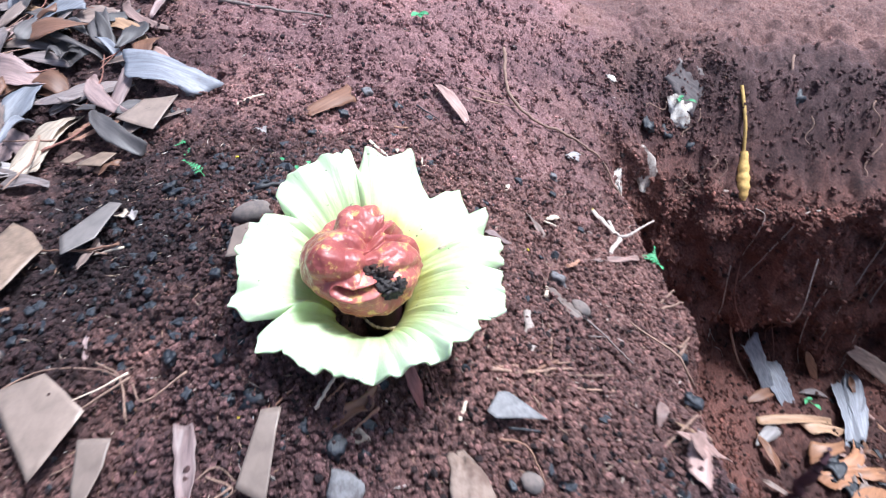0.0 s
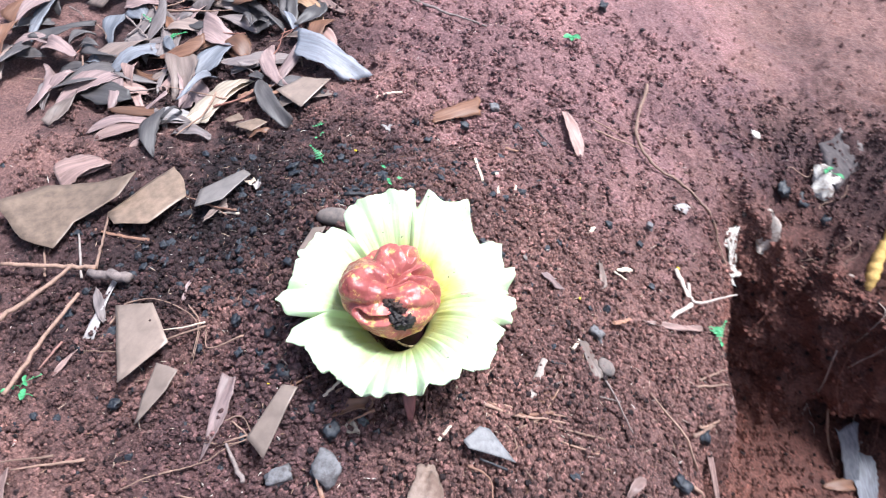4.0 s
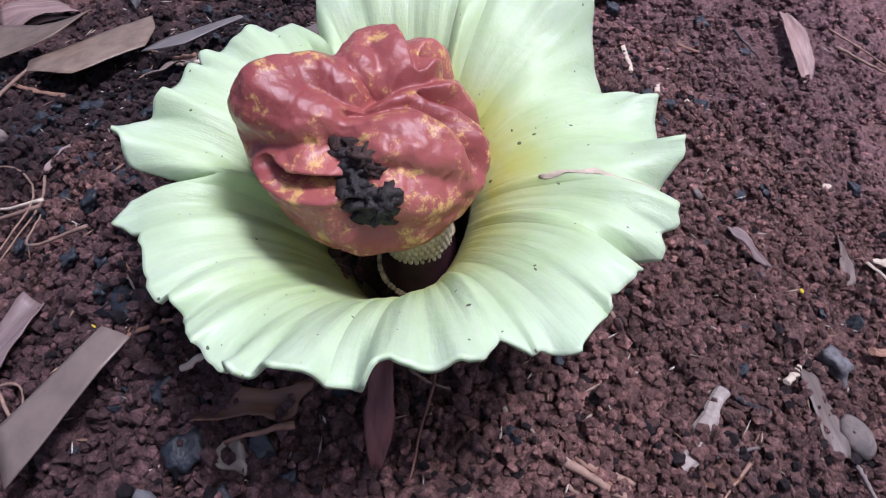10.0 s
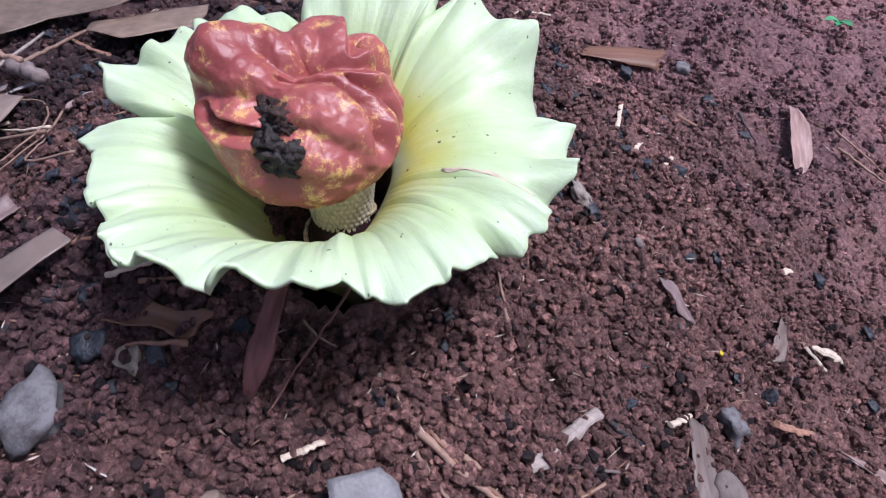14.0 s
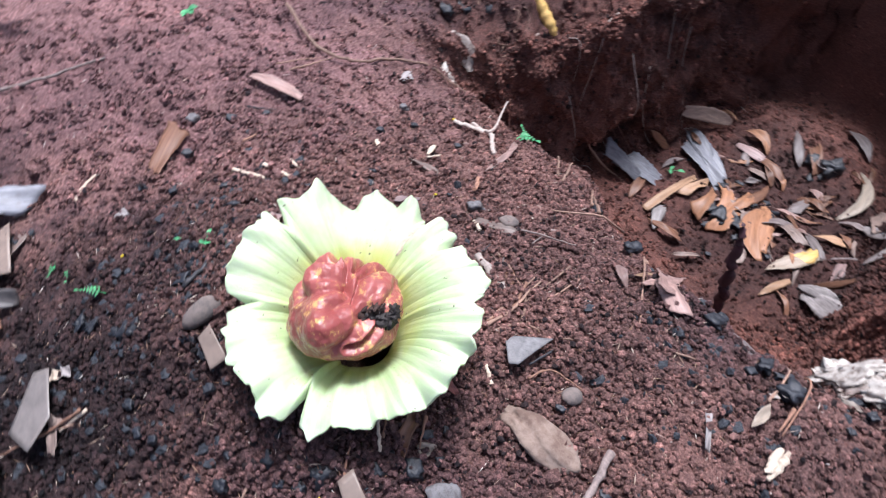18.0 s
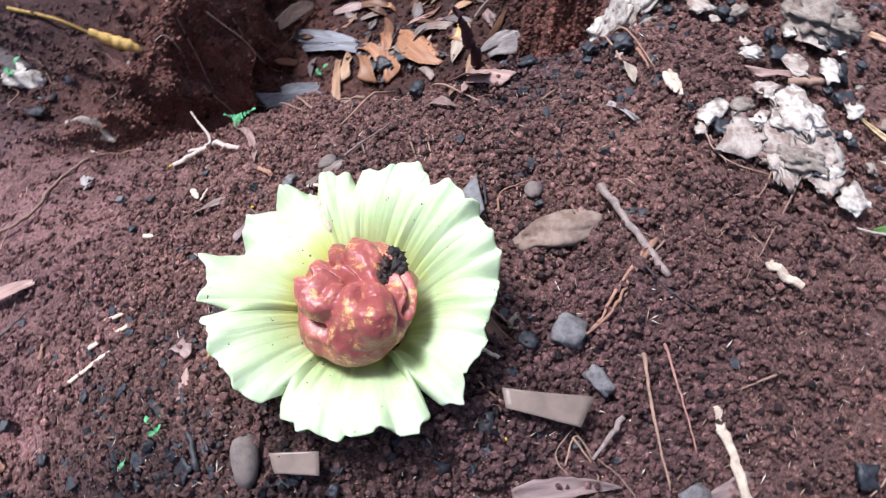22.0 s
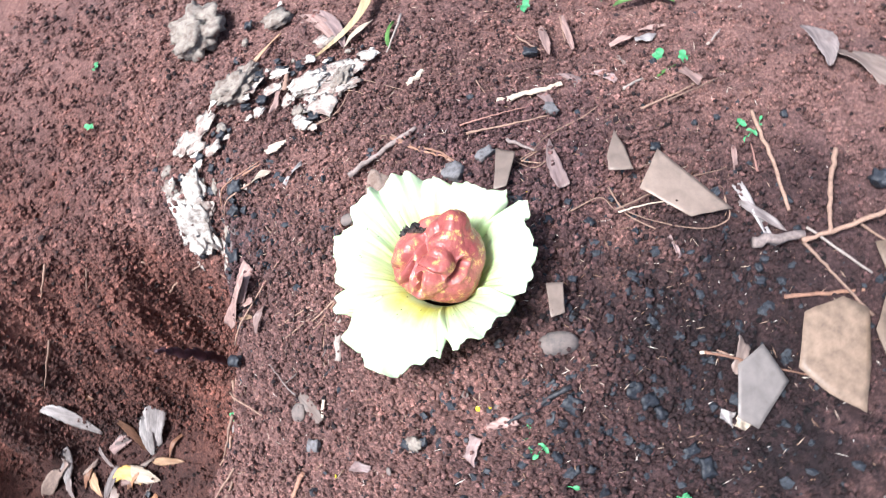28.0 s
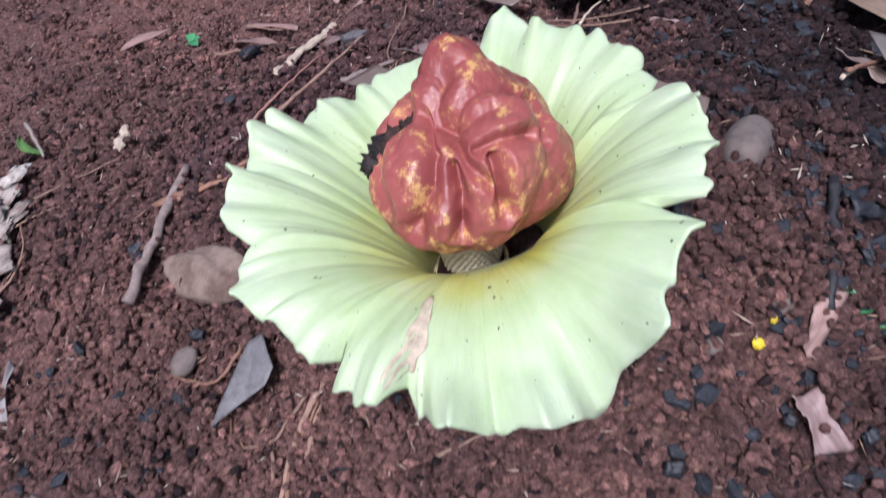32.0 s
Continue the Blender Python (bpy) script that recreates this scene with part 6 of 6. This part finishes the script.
stick('root', [(0.637, 0.229, -0.151), (0.566, 0.217, -0.091), (0.462, 0.236, 0.01)], 0.004, ROOT, lift=0.004, label="thin tan root in the wall of the pit")
stick('root', [(1.54, 0.328, -0.245), (1.543, 0.367, -0.312)], 0.003, ROOT, lift=0.004, label="thin tan root in the wall of the pit")
stick('root', [(0.638, 0.192, -0.045), (0.616, 0.197, -0.075)], 0.003, ROOT, lift=0.004, label="thin tan root in the wall of the pit")
stick('root', [(0.31, 0.636, 0.155), (0.362, 0.681, 0.121)], 0.003, ROOT, lift=0.004, label="thin tan root in the pit side")
stick('root', [(0.318, 0.559, 0.155), (0.353, 0.614, 0.108)], 0.0035, ROOT, lift=0.004, label="thin tan root in the pit side")
stick('root', [(0.35, 0.485, 0.084), (0.44, 0.58, -0.111), (0.596, 0.738, -0.486), (0.647, 0.706, -0.499)], 0.0045, ROOT, lift=0.004, label="tan root bent over the pit side")
stick('root', [(0.28, 0.844, 0.131), (0.298, 0.814, 0.127), (0.360, 0.860, 0.120)], 0.004, PALEWOOD, lift=0.004, label="pale twig at the pit edge")
stick('dark_pod', [(.446, .410, -.080), (.450, .413, -.010), (.460, .421, .065), (.471, .429, .138)], 0.0115, PURPLEWOOD, lift=0.0, label="dark purple pointed pod standing on the pit side")
leaf(.452, .425, .660, .450, .024, 'lance', CREAM, bow=0.05, arch=0.02)
leaf(.455, .435, .690, .485, .022, 'lance', PALEGREY, bow=0.02, arch=0.03)
leaf(.450, .445, .650, .510, .020, 'lance', CREAM, bow=-0.04, arch=0.02)
leaf(.458, .440, .670, .470, .018, 'lance', TAN, bow=0.0, arch=0.04)
leaf(.445, .455, .600, .530, .022, 'lance', PALEGREY, bow=-0.06, arch=0.02)
stick('root', [(.689, 1.105, -.300), (.735, 1.060, -.470), (.800, 1.000, -.560), (.850, .930, -.565)], 0.0044, ROOT, lift=0.0, label="tan root leaning from the pit wall to its floor")
lump('charcoal', 1.264, 0.737, 0.0320, 0.0256, label="piece of blue-black charcoal among leaves in the pit")
lump('charcoal', 1.250, 0.787, 0.0220, 0.0176, label="piece of blue-black charcoal among leaves in the pit")
lump('charcoal', 0.899, 0.778, 0.0280, 0.0224, label="piece of blue-black charcoal among leaves in the pit")
lump('charcoal', 0.914, 0.723, 0.0240, 0.0192, label="piece of blue-black charcoal among leaves in the pit")
lump('charcoal', 0.903, 0.806, 0.0200, 0.0160, label="piece of blue-black charcoal among leaves in the pit")
lump('charcoal', 0.890, 0.757, 0.0200, 0.0160, label="piece of blue-black charcoal among leaves in the pit")
# stones, charcoal and pale crust
lump('wood_chunk', .034, .286, 0.0460, 0.0185, -73, label="thick grey-brown slab of weathered wood")
lump('grey_stone', -.076, .283, 0.0179, 0.0186, 0)
lump('pebble', -.190, .553, 0.0225, 0.0135, 6, label="smooth grey-pink river pebble")
lump('grey_stone', -.122, .259, 0.0167, 0.0091, 0)
lump('grey_stone', -.219, .188, 0.0155, 0.0101, 0)
lump('grey_stone', .158, .619, 0.0127, 0.0102, 0)
lump('pebble', .089, .312, 0.0097, 0.0114, 0)
lump('pebble', .181, .571, 0.0131, 0.0122, 0)
lump('pebble', .037, .665, 0.0036, 0.0050, 0)
lump('pebble', -.078, .595, 0.0043, 0.0052, 0)
lump('pebble', -.116, .612, 0.0060, 0.0056, 0)
lump('grey_stone', .199, .923, 0.0075, 0.0075, 0)
lump('grey_stone', -.107, .991, 0.0099, 0.0086, 0)
lump('pebble', .010, .453, 0.0044, 0.0034, 0)
lump('charcoal', -.280, .618, 0.0117, 0.0091, 0)
lump('charcoal', -.438, .480, 0.0084, 0.0061, 0)
lump('charcoal', -.184, .356, 0.0067, 0.0059, 0)
lump('charcoal', -.224, .363, 0.0051, 0.0044, 0)
lump('charcoal', -.349, .277, 0.0079, 0.0073, 0)
lump('charcoal', -.267, .607, 0.0112, 0.0099, 0)
lump('charcoal', -.114, .806, 0.0069, 0.0061, 0)
lump('charcoal', .070, .307, 0.0040, 0.0063, 0)
lump('charcoal', -.179, .597, 0.0083, 0.0051, 0)
lump('charcoal', -.087, .320, 0.0112, 0.0095, 0)
lump('charcoal', -.060, .340, 0.0068, 0.0057, 0)
lump('charcoal', -.071, .300, 0.0040, 0.0033, 0)
lump('charcoal', -.278, .360, 0.0054, 0.0045, 0)
lump('charcoal', -.018, .638, 0.0057, 0.0047, 0)
lump('charcoal', .029, .465, 0.0045, 0.0037, 0)
lump('charcoal', .017, .478, 0.0046, 0.0038, 0)
lump('charcoal', .029, .511, 0.0048, 0.0039, 0)
lump('charcoal', .068, .493, 0.0046, 0.0038, 0)
lump('charcoal', .060, .517, 0.0048, 0.0039, 0)
lump('charcoal', .072, .749, 0.0066, 0.0054, 0)
lump('charcoal', .223, .787, 0.0066, 0.0055, 0)
lump('charcoal', -.138, .920, 0.0084, 0.0070, 0)
lump('charcoal', -.059, .969, 0.0085, 0.0070, 0)
lump('charcoal', -.178, .849, 0.0081, 0.0067, 0)
lump('charcoal', .190, .867, 0.0073, 0.0060, 0)
lump('charcoal', .059, .476, 0.0045, 0.0037, 0)
lump('charcoal', .096, .640, 0.0057, 0.0047, 0)
lump('charcoal', .133, .866, 0.0074, 0.0061, 0)
lump('charcoal', -.097, .332, 0.0055, 0.0044, 0)
lump('charcoal', -.042, .337, 0.0042, 0.0031, 0)
lump('charcoal', -.089, .256, 0.0031, 0.0027, 0)
lump('charcoal', -.465, .498, 0.0082, 0.0055, 0)
lump('charcoal', -.117, .334, 0.0059, 0.0074, 0)
lump('charcoal', -.177, .282, 0.0053, 0.0038, 0)
lump('charcoal', -.320, .672, 0.0096, 0.0062, 0)
lump('charcoal', -.196, .390, 0.0058, 0.0081, 0)
lump('charcoal', -.063, .314, 0.0048, 0.0056, 0)
lump('charcoal', -.099, .790, 0.0090, 0.0075, 0)
lump('charcoal', -.127, .625, 0.0042, 0.0042, 0)
lump('charcoal', -.082, .209, 0.0052, 0.0040, 0)
lump('charcoal', -.032, .160, 0.0049, 0.0041, 0)
lump('charcoal', -.039, .138, 0.0040, 0.0045, 0)
lump('charcoal', -.050, .871, 0.0066, 0.0049, 0)
lump('charcoal', -.007, .960, 0.0082, 0.0047, 0)
lump('charcoal', -.215, .477, 0.0063, 0.0048, 0)
lump('charcoal', -.208, .686, 0.0056, 0.0047, 0)
lump('charcoal', .048, .204, 0.0087, 0.0057, 0)
lump('charcoal', .140, .657, 0.0046, 0.0028, 0)
lump('charcoal', -.167, .613, 0.0130, 0.0058, 0)
lump('charcoal', -.172, .632, 0.0118, 0.0044, 0)
lump('charcoal', -.292, .631, 0.0075, 0.0082, 0)
lump('charcoal', -.365, .473, 0.0053, 0.0044, 0)
lump('charcoal', -.093, .678, 0.0046, 0.0036, 0)
lump('charcoal', -.114, .737, 0.0114, 0.0065, 0)
lump('charcoal', -.288, .478, 0.0062, 0.0041, 0)
lump('charcoal', -.441, .463, 0.0057, 0.0071, 0)
lump('charcoal', -.301, .495, 0.0070, 0.0053, 0)
lump('charcoal', -.128, .710, 0.0056, 0.0039, 0)
lump('charcoal', -.073, .643, 0.0033, 0.0033, 0)
lump('charcoal', -.022, .609, 0.0051, 0.0041, 0)
lump('charcoal', -.191, .687, 0.0074, 0.0040, 0)
lump('charcoal', -.124, .547, 0.0069, 0.0052, 0)
lump('charcoal', .191, -.024, 0.0111, 0.0130, 0)
lump('charcoal', .297, .243, 0.0130, 0.0094, 0)
lump('charcoal', .298, .317, 0.0130, 0.0130, 0)
lump('charcoal', .238, .302, 0.0068, 0.0054, 0)
lump('charcoal', .054, .217, 0.0062, 0.0053, 0)
lump('charcoal', .296, .034, 0.0130, 0.0069, 0)
lump('charcoal', .373, .088, 0.0062, 0.0052, 0)
lump('charcoal', -.160, .355, 0.0097, 0.0130, 0)
lump('charcoal', -.199, .369, 0.0056, 0.0045, 0)
lump('charcoal', -.246, .397, 0.0077, 0.0066, 0)
lump('charcoal', -.410, .473, 0.0081, 0.0054, 0)
lump('charcoal', .331, .261, 0.0130, 0.0130, 0)
lump('charcoal', .309, .474, 0.0130, 0.0105, 0)
lump('charcoal', .228, -.027, 0.0130, 0.0101, 0)
lump('charcoal', -.201, .030, 0.0130, 0.0130, 0)
lump('charcoal', -.334, .692, 0.0130, 0.0099, 0)
lump('charcoal', -.198, .619, 0.0122, 0.0098, 0)
lump('charcoal', -.111, .621, 0.0055, 0.0050, 0)
lump('charcoal', .008, .638, 0.0071, 0.0060, 0)
lump('charcoal', -.299, .529, 0.0077, 0.0051, 0)
lump('charcoal', -.613, .359, 0.0130, 0.0130, 0)
lump('charcoal', -.524, .247, 0.0060, 0.0048, 0)
lump('charcoal', .321, .325, 0.0096, 0.0130, 0)
lump('charcoal', -.063, .879, 0.0078, 0.0060, 0)
lump('charcoal', .532, 1.198, 0.0130, 0.0130, 0)
lump('charcoal', .006, 1.353, 0.0130, 0.0089, 0)
lump('charcoal', .480, 1.205, 0.0130, 0.0130, 0)
lump('charcoal', .342, .593, 0.0115, 0.0101, 0)
lump('charcoal', .433, .396, 0.0130, 0.0115, 0)
lump('charcoal', .303, .221, 0.0120, 0.0052, 0)
lump('charcoal', .298, .424, 0.0040, 0.0032, 0)
lump('charcoal', .435, 1.195, 0.0123, 0.0130, 0)
lump('charcoal', .606, 1.227, 0.0124, 0.0130, 0)
lump('charcoal', .752, 1.255, 0.0130, 0.0123, 0)
lump('charcoal', .900, 1.231, 0.0130, 0.0124, 0)
lump('lime', .170, .034, 0.0319, 0.0232, 0, label="bright white chalky crust on soil")
lump('ash_paper', .117, .060, 0.0365, 0.0169, 0)
lump('ash_paper', .425, .185, 0.0380, 0.0224, 0)
lump('ash_paper', .355, .104, 0.0180, 0.0140, 0)
lump('ash_paper', .390, .036, 0.0208, 0.0277, 0)
lump('ash_paper', .086, .020, 0.0164, 0.0164, 0)
lump('ash_paper', .240, .018, 0.0213, 0.0122, 0)
lump('lime', .404, .160, 0.0290, 0.0180, 60)
lump('ash_paper', .431, .062, 0.0314, 0.0209, 0)
lump('ash_clump', .432, -.200, 0.0526, 0.0498, 0, label="grey-brown crumbling cement lump")
lump('ash_clump', .327, -.022, 0.0308, 0.0410, 0)
lump('ash_paper', .118, .024, 0.0329, 0.0188, 0)
lump('ash_clump', .315, -.035, 0.0214, 0.0392, 0)
lump('ash_paper', .405, .081, 0.0250, 0.0150, 0)
lump('lime', .434, .204, 0.0330, 0.0330, 0)
lump('ash_clump', .108, .045, 0.0308, 0.0171, 0)
lump('ash_paper', .138, .090, 0.0264, 0.0264, 0)
lump('lime', .231, -.018, 0.0162, 0.0092, 0)
lump('lime', .252, .018, 0.0055, 0.0103, 0)
lump('lime', .260, .063, 0.0100, 0.0134, 0)
lump('lime', .280, .366, 0.0068, 0.0096, 0)
lump('ash_clump', .254, -.168, 0.0272, 0.0194, 0)
lump('ash_clump', -.004, .638, 0.0109, 0.0078, 0)
lump('lime', .372, 1.075, 0.0300, 0.0321, 0, label="pale cream crumbly chunk at the pit edge")
lump('lime', .506, 1.229, 0.0199, 0.0173, 0)
lump('ash_paper', .752, 1.214, 0.0266, 0.0199, 0)
lump('lime', .928, 1.165, 0.0175, 0.0148, 0)
lump('ash_paper', .433, 1.137, 0.0224, 0.0132, 0)
lump('ash_paper', .729, 1.163, 0.0202, 0.0135, 0)
leaf(.489, 1.290, .550, 1.252, .060, 'torn', GREYLEAF, bow=0, arch=0.004)
lump('lime', .969, 1.259, 0.0170, 0.0222, 0)
lump('lime', .352, 1.232, 0.0090, 0.0065, 0)
lump('ash_paper', .592, 1.132, 0.0230, 0.0135, 0)
lump('ash_paper', -.370, .958, 0.0128, 0.0128, 0)
lump('yellow_bud', .067, .471, 0.0017, 0.0014, 0)
lump('yellow_bud', .040, .501, 0.0018, 0.0014, 0)
lump('yellow_bud', -.260, .304, 0.0021, 0.0017, 0)
lump('yellow_bud', -.173, .340, 0.0020, 0.0016, 0)
lump('yellow_bud', -.092, .612, 0.0032, 0.0026, 0)
lump('yellow_bud', -.264, .765, 0.0029, 0.0023, 0)
lump('yellow_bud', .261, .869, 0.0027, 0.0022, 0)
lump('yellow_bud', .123, .662, 0.0022, 0.0017, 0)
lump('yellow_bud', -.107, .612, 0.0025, 0.0020, 0)
# crumbled bits of crust, ash and charcoal round the white crust
_rng = np.random.RandomState(606)
for cx, cy, spread, count in ((0.425, 0.185, 0.045, 22), (0.375, 0.105, 0.045, 20), (0.165, 0.040, 0.050, 22), (0.310, 0.235, 0.040, 12), (0.240, -0.060, 0.060, 16), (0.110, 0.010, 0.035, 10)):
    for k in range(count):
        x, y, s = _rng.normal(cx, spread), _rng.normal(cy, spread), 0.004 + 0.010 * _rng.uniform() ** 2
        kind = ("lime", "charcoal", "ash_paper", "charcoal", "ash_clump")[k % 5]
        lump(kind, x, y, s * (1.5 if kind != "charcoal" else 1.0), s, _rng.uniform(1, 180))
# green seedlings
herb('frond', -.345, .836, 0.0302)
herb('sprig', -.170, .698, 0.0161)
herb('frond', .331, .788, 0.0422)
herb('sprig', -.158, .678, 0.0167)
herb('sprout', -.404, .100, 0.0248)
herb('sprout', -.459, .259, 0.0139)
herb('sprout', .702, -.207, 0.0190)
herb('sprout', .714, -.099, 0.0214)
herb('sprig', -.146, .655, 0.0152)
herb('frond', -.296, .718, 0.0277)
herb('sprout', -.188, -.102, 0.0237)
herb('sprout', -.332, -.095, 0.0193)
herb('sprout', -.437, .100, 0.0203)
herb('sprig', -.484, .265, 0.0127)
herb('frond', .340, .768, 0.0291)
herb('seedling', -.354, 1.305, 0.0746)
herb('frond', .139, -.240, 0.0331)
herb('sprig', -.167, .654, 0.0172)
herb('sprig', -.702, 1.123, 0.0249)
herb('frond', -.760, .969, 0.0431)
herb('sprig', -.483, .263, 0.0189)
herb('frond', -.739, .948, 0.0335)
herb('frond', -.330, .814, 0.0329)
herb('sprig', .897, .975, 0.0333)
herb('frond', .642, .430, 0.0364)
herb('sprig', .491, 1.250, 0.0316)
herb('sprout', -.030, 1.233, 0.0288)
